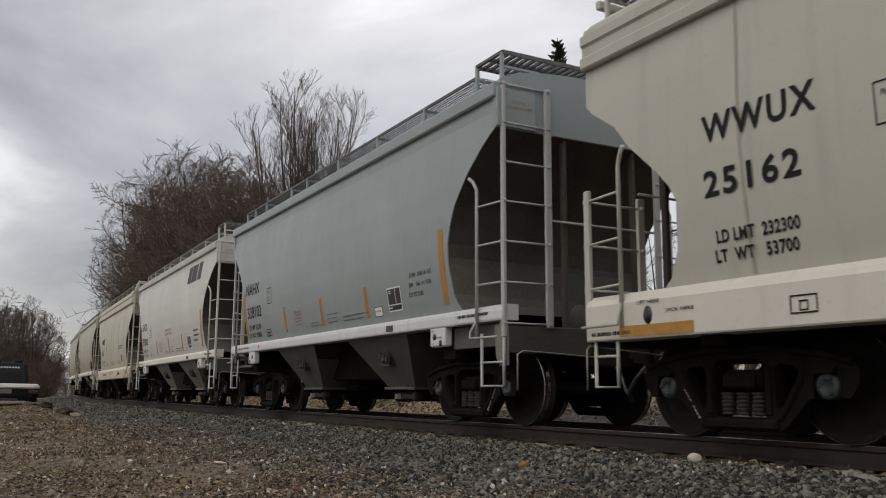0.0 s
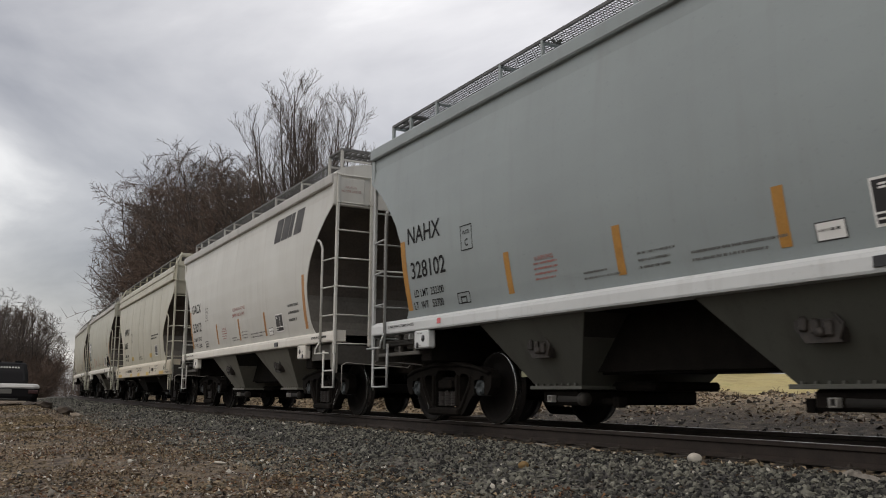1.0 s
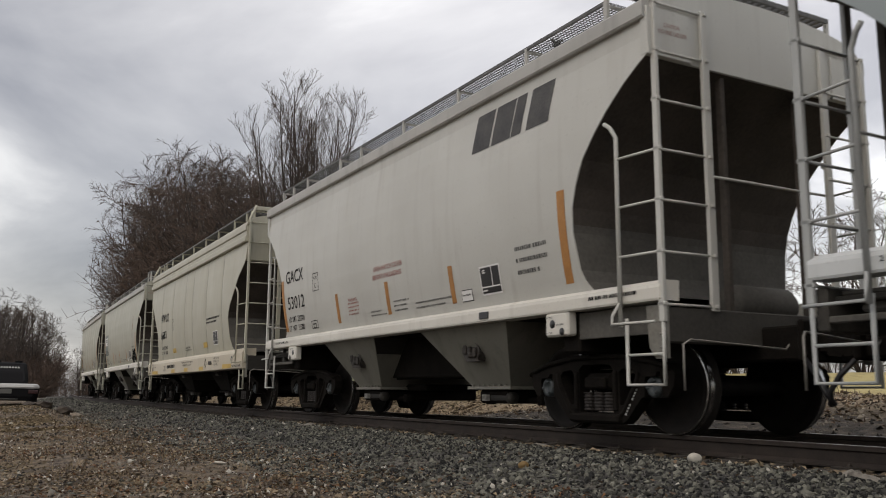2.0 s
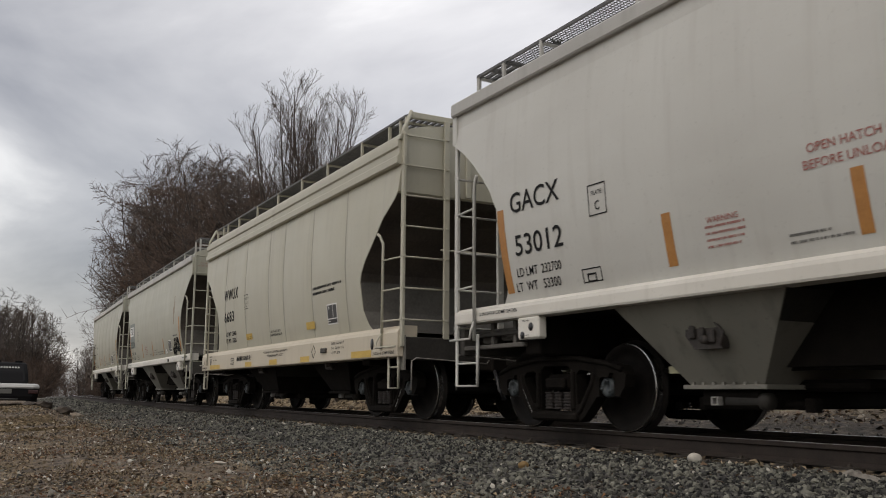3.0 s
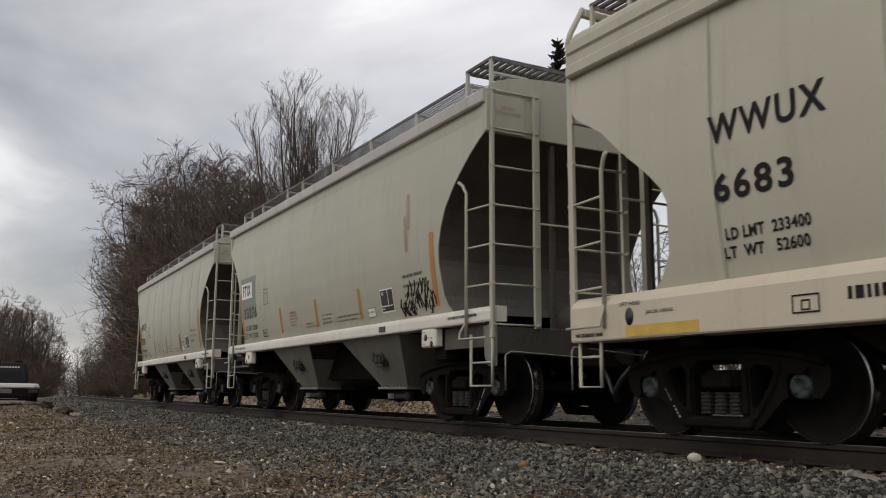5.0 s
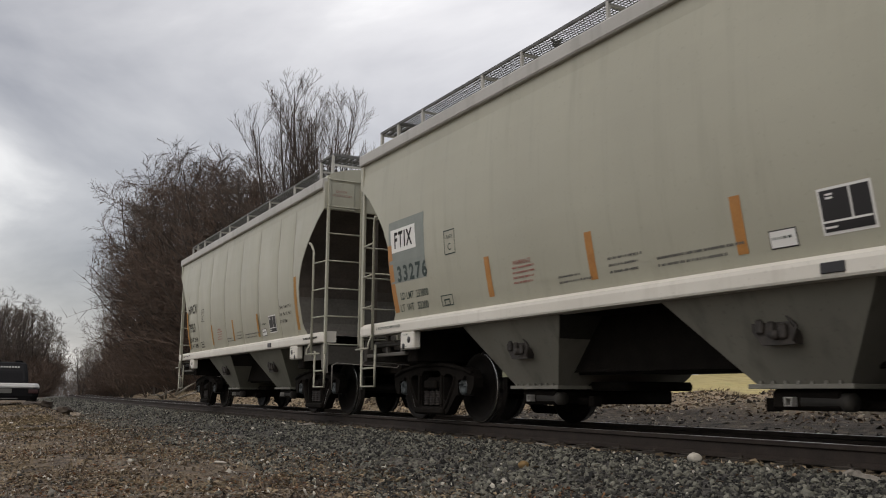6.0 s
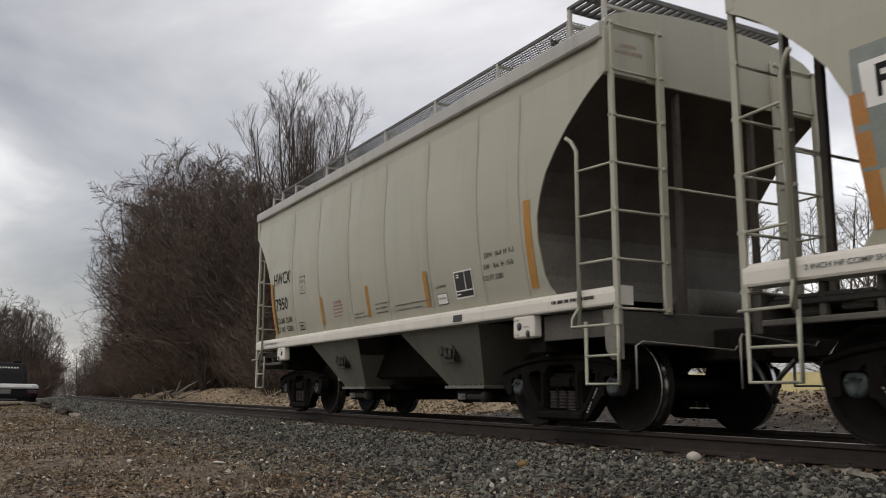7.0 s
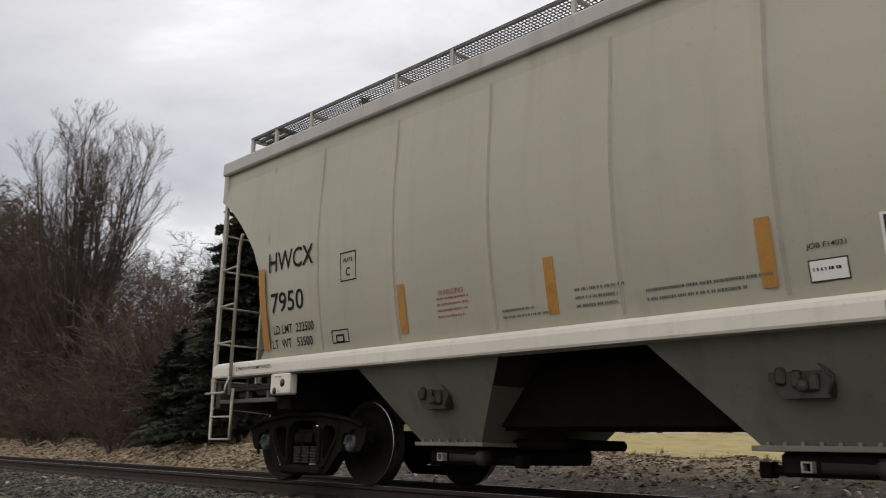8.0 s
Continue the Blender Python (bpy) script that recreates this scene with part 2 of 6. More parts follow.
def on_track(s, lat=0.0):
    """The place s metres along the track (away from the camera) and lat metres beyond it, and the heading."""
    q = s / 0.5
    i = math.floor(q)
    w = q - i
    a, b = LINE[i], LINE[i + 1]
    x, y, turn = (a[j] * (1 - w) + b[j] * w for j in range(3))
    h = U * math.cos(turn) + N * math.sin(turn)
    n = N * math.cos(turn) - U * math.sin(turn)
    p = N * (DIST + y) + U * x + n * lat
    return p, h, n


def smooth_step(a, b, x):
    t = min(max((x - a) / (b - a), 0), 1)
    return t * t * (3 - 2 * t)


def lay(s, lat):
    """The height of the ground above the rail heads there."""
    z = -0.175 - 0.035 * (1 - smooth_step(1.25, 1.5, abs(lat)))
    if lat < 0:
        z -= 0.22 * smooth_step(2.0, 4.2, -lat) + 0.10 * smooth_step(4.2, 7, -lat)
        z += 0.10 * noise.noise((s * 0.25, lat * 0.3, 1)) * smooth_step(3.5, 5.5, -lat) + 0.035 * noise.noise((s * 1.1, lat * 1.1, 4)) * smooth_step(1.6, 3, -lat)
        z += 0.28 * smooth_step(13, 29, s) * smooth_step(3.7, 5.2, -lat) * (1 - smooth_step(32, 60, s))
        z += 0.5 * smooth_step(14, 40, -lat)
    else:
        near = 1 - smooth_step(13, 27, s)
        z -= 0.30 * smooth_step(1.8, 3.6, lat) * (1 - near)
        z += near * (0.60 + 0.16 * noise.noise((s * 0.5, 3, 5)) + 0.10 * noise.noise((s * 1.3, lat, 6))) * smooth_step(2.0, 7.4, lat)
        z += (1 - near) * (1.05 + 0.25 * noise.noise((s * 0.22, 3, 0)) + 0.13 * noise.noise((s * 0.9, 7, 0))) * smooth_step(6.2, 9.2, lat + 1.7 * smooth_step(35, 60, s))
        z += 0.05 * noise.noise((s * 0.9, lat * 0.9, 2)) * smooth_step(2, 4, lat)
        z += 1.6 * smooth_step(9, 45, lat)
    return z


def place(s, lat, lift=0.0):
    p, h, n = on_track(s, lat)
    return Vector((p.x, p.y, rise(s) + lay(s, lat) + lift))


STONE = surface("grey_crushed_stone", (0.007, 0.0068, 0.0058), (0.185, 0.182, 0.148), 3, 0.8, 0, 0.5, 30, spread=(0.30, 0.90), shift=0.9)


def ground_material():
    """Crushed stone by the track, brown leaf-strewn dirt beside it, straw-coloured turf beyond: mixed by noise and a soft border."""
    m, n, l, b = material("stone_dirt_and_turf", 0.92)
    at = n.new("ShaderNodeAttribute")
    at.attribute_name = "lat"
    tc = n.new("ShaderNodeTexCoord")

    def tex(scale, detail=5, rough=0.6):
        t = n.new("ShaderNodeTexNoise")
        t.inputs["Scale"].default_value, t.inputs["Detail"].default_value, t.inputs["Roughness"].default_value = scale, detail, rough
        l.new(tc.outputs["Object"], t.inputs["Vector"])
        return t.outputs["Fac"]

    def tones(fac, stops):
        r = n.new("ShaderNodeValToRGB")
        r.color_ramp.elements[0].position, r.color_ramp.elements[0].color = stops[0][0], (*stops[0][1], 1)
        r.color_ramp.elements[1].position, r.color_ramp.elements[1].color = stops[-1][0], (*stops[-1][1], 1)
        for p, c in stops[1:-1]:
            r.color_ramp.elements.new(p).color = (*c, 1)
        l.new(fac, r.inputs[0])
        return r.outputs[0]

    def blend(fac, a, c):
        mx = n.new("ShaderNodeMix")
        mx.data_type = "RGBA"
        l.new(fac, mx.inputs["Factor"])
        l.new(a, mx.inputs["A"])
        l.new(c, mx.inputs["B"])
        return mx.outputs["Result"]

    def border(lo, hi, wobble=2.4):
        t = n.new("ShaderNodeMath")
        t.operation = "MULTIPLY_ADD"
        t.inputs[1].default_value = wobble
        l.new(tex(0.5, 6, 0.7), t.inputs[0])
        l.new(at.outputs["Fac"], t.inputs[2])
        r = n.new("ShaderNodeMapRange")
        r.inputs["From Min"].default_value, r.inputs["From Max"].default_value = lo + wobble / 2, hi + wobble / 2
        l.new(t.outputs[0], r.inputs["Value"])
        return r.outputs[0]

    v = n.new("ShaderNodeTexVoronoi")
    v.inputs["Scale"].default_value = 24
    l.new(tc.outputs["Object"], v.inputs["Vector"])
    stone = tones(v.outputs["Color"], [(0.15, (0.016, 0.015, 0.014)), (0.5, (0.055, 0.052, 0.047)), (0.9, (0.14, 0.132, 0.118))])
    dirt = tones(tex(4.0, 12, 0.85), [(0.36, (0.014, 0.010, 0.007)), (0.45, (0.075, 0.057, 0.042)), (0.54, (0.18, 0.137, 0.097)), (0.68, (0.44, 0.36, 0.255))])
    moss = tones(tex(6, 10, 0.8), [(0.36, (0.05, 0.033, 0.018)), (0.50, (0.165, 0.12, 0.07)), (0.64, (0.38, 0.29, 0.17))])
    bank = tones(tex(4.5, 9, 0.75), [(0.3, (0.06, 0.044, 0.028)), (0.46, (0.22, 0.165, 0.105)), (0.66, (0.48, 0.385, 0.25))])
    turf = tones(tex(0.8, 9, 0.7), [(0.3, (0.32, 0.26, 0.11)), (0.55, (0.48, 0.40, 0.18)), (0.75, (0.36, 0.33, 0.14))])
    near = blend(tones(tex(0.9, 7, 0.7), [(0.48, (0, 0, 0)), (0.60, (0.85, 0.85, 0.85))]), dirt, moss)
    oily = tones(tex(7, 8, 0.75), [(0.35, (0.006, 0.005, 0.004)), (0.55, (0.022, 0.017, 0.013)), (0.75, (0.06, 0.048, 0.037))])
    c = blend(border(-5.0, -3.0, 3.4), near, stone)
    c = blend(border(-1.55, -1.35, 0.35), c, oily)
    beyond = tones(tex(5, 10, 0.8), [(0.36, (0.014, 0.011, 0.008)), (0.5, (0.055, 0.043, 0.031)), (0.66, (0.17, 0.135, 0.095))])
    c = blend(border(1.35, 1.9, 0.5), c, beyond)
    c = blend(border(4.6, 6.4, 1.6), c, bank)
    c = blend(border(8.6, 9.8, 1.2), c, turf)
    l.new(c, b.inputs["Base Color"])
    bp = n.new("ShaderNodeBump")
    bp.inputs["Strength"].default_value, bp.inputs["Distance"].default_value = 0.9, 0.05
    l.new(tex(14, 8, 0.75), bp.inputs["Height"])
    l.new(bp.outputs[0], b.inputs["Normal"])
    return m


def make_ground():
    ss = sorted(set([*np.arange(-60, -14, 4.0), *np.arange(-14, 60, 0.3), *np.arange(60, 130, 1.5), *np.arange(130, 300, 10.0), *np.arange(300, 801, 50), *np.arange(-780, -60, 60)]))
    ls = sorted(set([*np.arange(-12, 12.01, 0.3), *np.arange(-40, -12, 2.0), *np.arange(14, 60, 3.0), -700, -300, -140, -70, 80, 120, 200, 330, 600]))
    verts, lat = [], []
    for s in ss:
        s = min(s, 799)
        for a in ls:
            a2 = a
            if a > 140 and s > 60:
                a2 = 140 + (a - 140) * 0.1
            p, h, n = on_track(s, a2)
            verts.append((p.x, p.y, rise(s) + lay(s, a)))
            lat.append(a)
    w = len(ls)
    i, j = np.meshgrid(np.arange(len(ss) - 1), np.arange(w - 1), indexing="ij")
    a = (i * w + j).ravel()
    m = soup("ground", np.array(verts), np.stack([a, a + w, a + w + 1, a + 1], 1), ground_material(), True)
    at = m.attributes.new("lat", "FLOAT", "POINT")
    at.data.foreach_set("value", np.array(lat, np.float32))
    return tagged(new("ground", m), "crushed stone shoulder, brown leafy dirt and straw-coloured turf", "ground", kind="structure")


make_ground()

# ---- rails and sleepers
RAIL_RUST = surface("rust_brown_rail", (0.014, 0.010, 0.008), (0.038, 0.027, 0.021), 6, 0.8, 0.1, 0.3, 50, (1, 1, 1))
RAIL_TOP = surface("worn_bright_rail_head", (0.30, 0.29, 0.28), (0.5, 0.49, 0.48), 3, 0.3, 0.9, 0.05)
TIE_WOOD = surface("weathered_creosote_wood", (0.02, 0.016, 0.013), (0.075, 0.062, 0.05), 3, 0.9, 0, 0.6, 20, (1, 6, 6))


def sweep(profile, lat, s0, s1, step):
    """A profile of (across, height) drawn along the track."""
    sh, rows = Shape(), []
    s = s0
    while s <= s1:
        p, h, n = on_track(s, lat)
        rows.append([(p.x + n.x * a, p.y + n.y * a, rise(s) + z + 0.0107 * lat) for a, z in profile])
        s += step
    k = len(profile)
    v = [q for r in rows for q in r]
    sh.add(v, [(i * k + j, i * k + (j + 1) % k, (i + 1) * k + (j + 1) % k, (i + 1) * k + j) for i in range(len(rows) - 1) for j in range(k)])
    return sh


def make_rails():
    prof = [(-0.038, -0.006), (-0.034, 0.0), (0.034, 0.0), (0.038, -0.006), (0.037, -0.036), (0.012, -0.05), (0.010, -0.13), (0.07, -0.157), (0.07, -0.17), (-0.07, -0.17), (-0.07, -0.157), (-0.010, -0.13), (-0.012, -0.05), (-0.037, -0.036)]
    for lat in (-0.755, 0.755):
        rail = part("rail", sweep(prof, lat, -40, 150, 1.0), RAIL_RUST)
        tagged(rail, "rusty steel rail with a worn bright head", "rail", "rails of the track", "structure")
        part("rail_head", sweep([(-0.026, 0.0005), (0.026, 0.0005), (0.026, 0.003), (-0.026, 0.003)], lat, -40, 150, 1.0), RAIL_TOP, rail, "polished running surface")


make_rails()


def make_sleepers():
    """Creosoted wooden sleepers, bedded to their tops."""
    sh = Shape().box(-0.115, 0.115, -1.30, 1.30, -0.18, 0.0, 0.012)
    for y in (-0.755, 0.755):  # tie plates and spikes
        sh.box(-0.09, 0.09, y - 0.17, y + 0.17, 0.0, 0.012, 0.004)
        for dy in (-0.11, 0.11):
            sh.box(-0.05, -0.02, y + dy - 0.015, y + dy + 0.015, 0.012, 0.035, 0.004)
    m = sh.mesh("sleeper", TIE_WOOD)
    rng = random.Random(4)
    for i in range(84):
        s = -4.0 + 0.53 * i
        p, h, n = on_track(s)
        ob = new("sleeper", m)
        ob.location = (p.x, p.y, rise(s) - 0.181)
        ob.rotation_euler = (0, 0, math.atan2(h.y, h.x) + rng.uniform(-0.02, 0.02))
        tagged(ob, "weathered dark wooden sleeper bedded in stone", "sleeper", "sleepers of the track")


make_sleepers()

# ---- loose stones of the track bed, litter and pebbles
T = (1 + 5 ** 0.5) / 2
ICO = np.array([(-1, T, 0), (1, T, 0), (-1, -T, 0), (1, -T, 0), (0, -1, T), (0, 1, T), (0, -1, -T), (0, 1, -T), (T, 0, -1), (T, 0, 1), (-T, 0, -1), (-T, 0, 1)]) / 1.902
ICO_F = np.array([(0, 11, 5), (0, 5, 1), (0, 1, 7), (0, 7, 10), (0, 10, 11), (1, 5, 9), (5, 11, 4), (11, 10, 2), (10, 7, 6), (7, 1, 8), (3, 9, 4), (3, 4, 2), (3, 2, 6), (3, 6, 8), (3, 8, 9), (4, 9, 5), (2, 4, 11), (6, 2, 10), (8, 6, 7), (9, 8, 1)])


OCT = np.array([(1, 0, 0), (-1, 0, 0), (0, 1, 0), (0, -1, 0), (0, 0, 1), (0, 0, -1)], float)
OCT_F = np.array([(0, 2, 4), (2, 1, 4), (1, 3, 4), (3, 0, 4), (2, 0, 5), (1, 2, 5), (3, 1, 5), (0, 3, 5)])


def rocks(name, spots, sizes, mat, label, seed, flat=0.75, small=False):
    """Broken stones, each with its own corners, turn and proportions; small: with fewer corners."""
    base, faces = (OCT * 1.12, OCT_F) if small else (ICO, ICO_F)
    c_ = len(base)
    rng = np.random.default_rng(seed)
    n = len(spots)
    v = base[None] * (1 + rng.uniform(-0.36, 0.36, (n, c_, 1))) + rng.uniform(-0.2, 0.2, (n, c_, 3))
    v = v * rng.uniform(0.65, 1.3, (n, 1, 3)) * np.array([1, 1, flat])
    q = rng.normal(size=(n, 4))
    q /= np.linalg.norm(q, axis=1)[:, None]
    w, x, y, z = q.T
    R = np.stack([1 - 2 * (y * y + z * z), 2 * (x * y - z * w), 2 * (x * z + y * w), 2 * (x * y + z * w), 1 - 2 * (x * x + z * z), 2 * (y * z - x * w), 2 * (x * z - y * w), 2 * (y * z + x * w), 1 - 2 * (x * x + y * y)], 1).reshape(n, 3, 3)
    v = np.einsum("nij,nkj->nki", R, v) * np.asarray(sizes)[:, None, None] / 2
    v += np.asarray(spots)[:, None, :]
    f = faces[None] + c_ * np.arange(n)[:, None, None]
    return tagged(new(name, soup(name, v.reshape(-1, 3), f.reshape(-1, 3), mat)), label, "stones", kind="stuff")


def scatter(n, s0, s1, l0, l1, seed, lift, bias=1.0, clump=0.0):
    """Spots on the ground; clump: how far they gather in drifts."""
    rng = random.Random(seed)
    out = []
    while len(out) < n:
        s = s0 + (s1 - s0) * rng.random() ** bias
        a = rng.uniform(l0, l1)
        if clump and noise.noise((s * 0.75, a * 0.95, seed)) + 0.5 * noise.noise((s * 2.6, a * 2.6, seed)) < clump * rng.uniform(-0.6, 0.6):
            continue
        p = place(s, a)
        out.append((p.x, p.y, p.z + lift))
    return out


rr = np.random.default_rng(3)
a = scatter(21000, 3.0, 12.0, -4.3, -1.22, 5, 0.004, 1.15)
rocks("ballast_stones", a, np.minimum(rr.lognormal(math.log(0.022), 0.44, len(a)), 0.06), STONE, "grey angular crushed stones of the track shoulder", 1)
a = scatter(19000, 11.5, 34.0, -4.3, -1.22, 50, 0.004, 1.2)
rocks("ballast_stones", a, np.minimum(rr.lognormal(math.log(0.026), 0.42, len(a)), 0.07), STONE, "grey angular crushed stones of the track shoulder", 51, small=True)
a = scatter(5500, 30.0, 75.0, -4.2, -0.86, 6, 0.006, 1.2)
rocks("ballast_stones", a, rr.lognormal(math.log(0.06), 0.25, len(a)), STONE, "grey angular crushed stones of the track shoulder", 2, small=True)
a = scatter(6500, -2.0, 45.0, 1.3, 8.8, 7, 0.002, 1.3)
rocks("ballast_stones", a, rr.lognormal(math.log(0.06), 0.28, len(a)), surface("pale_brown_stone", (0.02, 0.016, 0.012), (0.30, 0.26, 0.205), 3, 0.85, 0, 0.5, 30, spread=(0.34, 0.76), shift=0.8), "brown and pale crushed stones beyond the rails", 3, small=True)
a = scatter(8000, 4.0, 34.0, -7.4, -3.7, 8, 0.0, 1.5, 0.35)
DIRT_STONE = surface("brown_grey_pebble", (0.028, 0.022, 0.017), (0.30, 0.25, 0.195), 3, 0.85, 0, 0.5, 30, spread=(0.3, 0.75), shift=0.7)
rocks("pebbles", a, np.minimum(rr.lognormal(math.log(0.027), 0.42, len(a)), 0.08), DIRT_STONE, "brown and grey pebbles in trodden dirt", 4, 0.6, True)
a = scatter(1300, 28.0, 52.0, 5.6, 8.6, 15, 0.01, 1.2, 0.6)
rocks("bank_rubble", a, np.minimum(rr.lognormal(math.log(0.11), 0.4, len(a)), 0.3), surface("tan_rubble_stone", (0.07, 0.052, 0.036), (0.40, 0.33, 0.24), 3, 0.85, 0, 0.5, 30, spread=(0.3, 0.7), shift=0.6), "tan broken rubble on the bank beyond the track", 16)
PALE = surface("pale_chalky_stone", (0.36, 0.33, 0.28), (0.60, 0.57, 0.50), 6, 0.8, 0, 0.3)
a = scatter(1100, 4.0, 34.0, -7.4, 7.0, 9, 0.010, 1.4)
rocks("pale_pebbles", a, rr.lognormal(math.log(0.022), 0.45, len(a)), PALE, "scattered pale pebbles among the stones", 5, 0.6)


def leaf_litter(name, n, s0, s1, l0, l1, mat, label, seed, size=0.05, clump=0.0):
    """Curled dead leaves and bark chips: two facets each."""
    rng = np.random.default_rng(seed)
    spots = np.array(scatter(n, s0, s1, l0, l1, seed, 0.010, 1.5, clump))
    d = rng.normal(size=(n, 3)) * np.array([1, 1, 0.35])
    d /= np.linalg.norm(d, axis=1)[:, None]
    e_ = np.cross(d, np.array([0, 0, 1.0]) + rng.normal(scale=0.35, size=(n, 3)))
    k = np.minimum(rng.lognormal(math.log(size), 0.35, n), size * 1.6)[:, None]
    w = k * rng.uniform(0.25, 0.6, (n, 1))
    up_ = np.array([0, 0, 1.0]) * k * rng.uniform(0.05, 0.3, (n, 1))
    v = np.stack([spots - d * k / 2, spots + e_ * w / 2 + up_, spots + d * k / 2, spots - e_ * w / 2 + up_ * 0.7], 1)
    f = np.array([(0, 1, 2), (0, 2, 3)])[None] + 4 * np.arange(n)[:, None, None]
    return tagged(new(name, soup(name, v.reshape(-1, 3), f.reshape(-1, 3), mat)), label, "dead leaves", kind="stuff")


LEAF = surface("dead_leaf_brown", (0.035, 0.022, 0.014), (0.19, 0.125, 0.078), 2, 0.85, 0, 0.1, spread=(0.25, 0.75), shift=0.8)
STRAW = surface("dry_straw", (0.085, 0.064, 0.040), (0.29, 0.225, 0.145), 2, 0.85, 0, 0.1, spread=(0.25, 0.75), shift=0.8)
leaf_litter("leaf_litter", 19000, 4, 36, -7.6, -3.3, LEAF, "brown dead leaves and bark chips on dirt", 21, 0.030, 0.4)
leaf_litter("straw_litter", 7000, 4, 36, -7.6, -3.6, STRAW, "pale dry grass stems lying on dirt", 22, 0.05, 0.3)
STRAW_TAN = surface("tan_matted_straw", (0.12, 0.09, 0.052), (0.32, 0.25, 0.155), 2, 0.85, 0, 0.1, spread=(0.25, 0.75), shift=0.8)
leaf_litter("straw_litter", 9000, 17, 27, -8.0, -4.9, STRAW_TAN, "tan matted straw on dirt", 27, 0.07, 0.5)
leaf_litter("straw_litter", 6000, 4, 17, -7.2, -3.4, STRAW_TAN, "tan dry stems and chips in drifts", 35, 0.034, 0.35)
leaf_litter("leaf_litter", 4500, 4, 18, -6.8, -3.2, surface("rust_brown_leaf", (0.06, 0.028, 0.014), (0.24, 0.12, 0.055), 2, 0.85, 0, 0.1, spread=(0.25, 0.75), shift=0.8), "rust-brown dead leaves in drifts", 28, 0.034, 0.25)
a = scatter(1500, 4.0, 30.0, -7.4, -3.2, 18, 0.012, 1.5)
rocks("pale_chips", a, np.minimum(rr.lognormal(math.log(0.02), 0.5, len(a)), 0.06), PALE, "pale chips of stone and bark on dirt", 19, 0.35, True)
leaf_litter("track_litter", 900, 3.5, 16, -1.6, -0.86, STRAW, "dry stems and splinters beside the rail", 29, 0.07)
leaf_litter("leaf_litter", 700, 4, 30, -3.6, -0.9, LEAF, "brown dead leaves among the stones", 23, 0.05)
leaf_litter("bank_litter", 5000, 0, 27, 4.0, 8.8, LEAF, "brown dead leaves and chips on the bank beyond the track", 25, 0.08, 0.8)
leaf_litter("bank_litter", 4000, 0, 27, 4.5, 9.2, STRAW, "straw and dead leaves on the bank beyond the track", 26, 0.09, 0.6)
leaf_litter("bank_litter", 9000, 24, 80, 5.0, 10.5, STRAW, "straw and dead leaves on the bank beyond the track", 24, 0.13)


def grass(name, n, s0, s1, l0, l1, mat, label, seed, height):
    """Thin bent blades in tufts."""
    rng = np.random.default_rng(seed)
    tuft = np.array(scatter(n // 12, s0, s1, l0, l1, seed, -0.01, 1.2))
    spots = np.repeat(tuft, 12, 0) + rng.normal(scale=(0.09, 0.09, 0.0), size=(len(tuft) * 12, 3))
    m = len(spots)
    ang = rng.uniform(0, 2 * math.pi, m)
    d = np.stack([np.cos(ang), np.sin(ang), np.zeros(m)], 1)
    h = rng.lognormal(math.log(height), 0.35, m)[:, None]
    e_ = np.stack([-d[:, 1], d[:, 0], d[:, 2]], 1) * 0.006
    z = np.array([0, 0, 1.0])
    v = np.stack([spots - e_, spots + e_, spots + z * h * 0.6 + d * h * 0.2 + e_, spots + z * h * 0.6 + d * h * 0.2 - e_, spots + z * h * 0.85 + d * h * 0.6], 1)
    f = np.array([(0, 1, 2), (0, 2, 3), (3, 2, 4)])[None] + 5 * np.arange(m)[:, None, None]
    return tagged(new(name, soup(name, v.reshape(-1, 3), f.reshape(-1, 3), mat)), label, "dry grass", kind="stuff")


grass("dry_grass", 14000, 27, 70, 9.0, 14.5, STRAW, "straw-coloured dry grass tufts on the bank", 31, 0.30)
grass("sparse_grass", 3600, 7, 34, -7.5, -4.3, STRAW, "thin dry grass tufts in dirt", 32, 0.05)
grass("bank_grass", 1500, 0, 27, 6.5, 9.5, STRAW, "short dry grass tufts on the bank", 33, 0.10)
a = scatter(5000, 4.0, 26.0, -7.4, -3.8, 12, 0.0, 1.5, 0.3)
rocks("ballast_stones", a, np.minimum(rr.lognormal(math.log(0.026), 0.36, len(a)), 0.06), STONE, "grey crushed stones strewn over trodden dirt", 14, 0.6)


def lone_stone(s, lat, size, mat, label, squash=0.65, seed=0, jag=0.0):
    rng = random.Random(seed)
    bm = bmesh.new()
    bmesh.ops.create_icosphere(bm, subdivisions=2 if jag else 3, radius=0.5)
    for p in bm.verts:
        p.co *= 1 + 0.22 * noise.noise(p.co * 1.7 + Vector((seed, 0, 0))) + 0.05 * noise.noise(p.co * 6) + jag * noise.noise(p.co * 4.5 + Vector((0, seed, 0)))
        p.co = Vector((p.co.x * size, p.co.y * size * rng.uniform(0.75, 0.8), p.co.z * size * squash))
    m = bpy.data.meshes.new("stone")
    bm.to_mesh(m)
    bm.free()
    m.polygons.foreach_set("use_smooth", [not jag] * len(m.polygons))
    m.materials.append(mat)
    ob = new("stone", m)
    p = place(s, lat)
    ob.location = (p.x, p.y, p.z + size * squash * 0.33)
    ob.rotation_euler = (0.1, 0.15, rng.uniform(0, 6))
    return tagged(ob, label, "stone")


# ---- trees without leaves


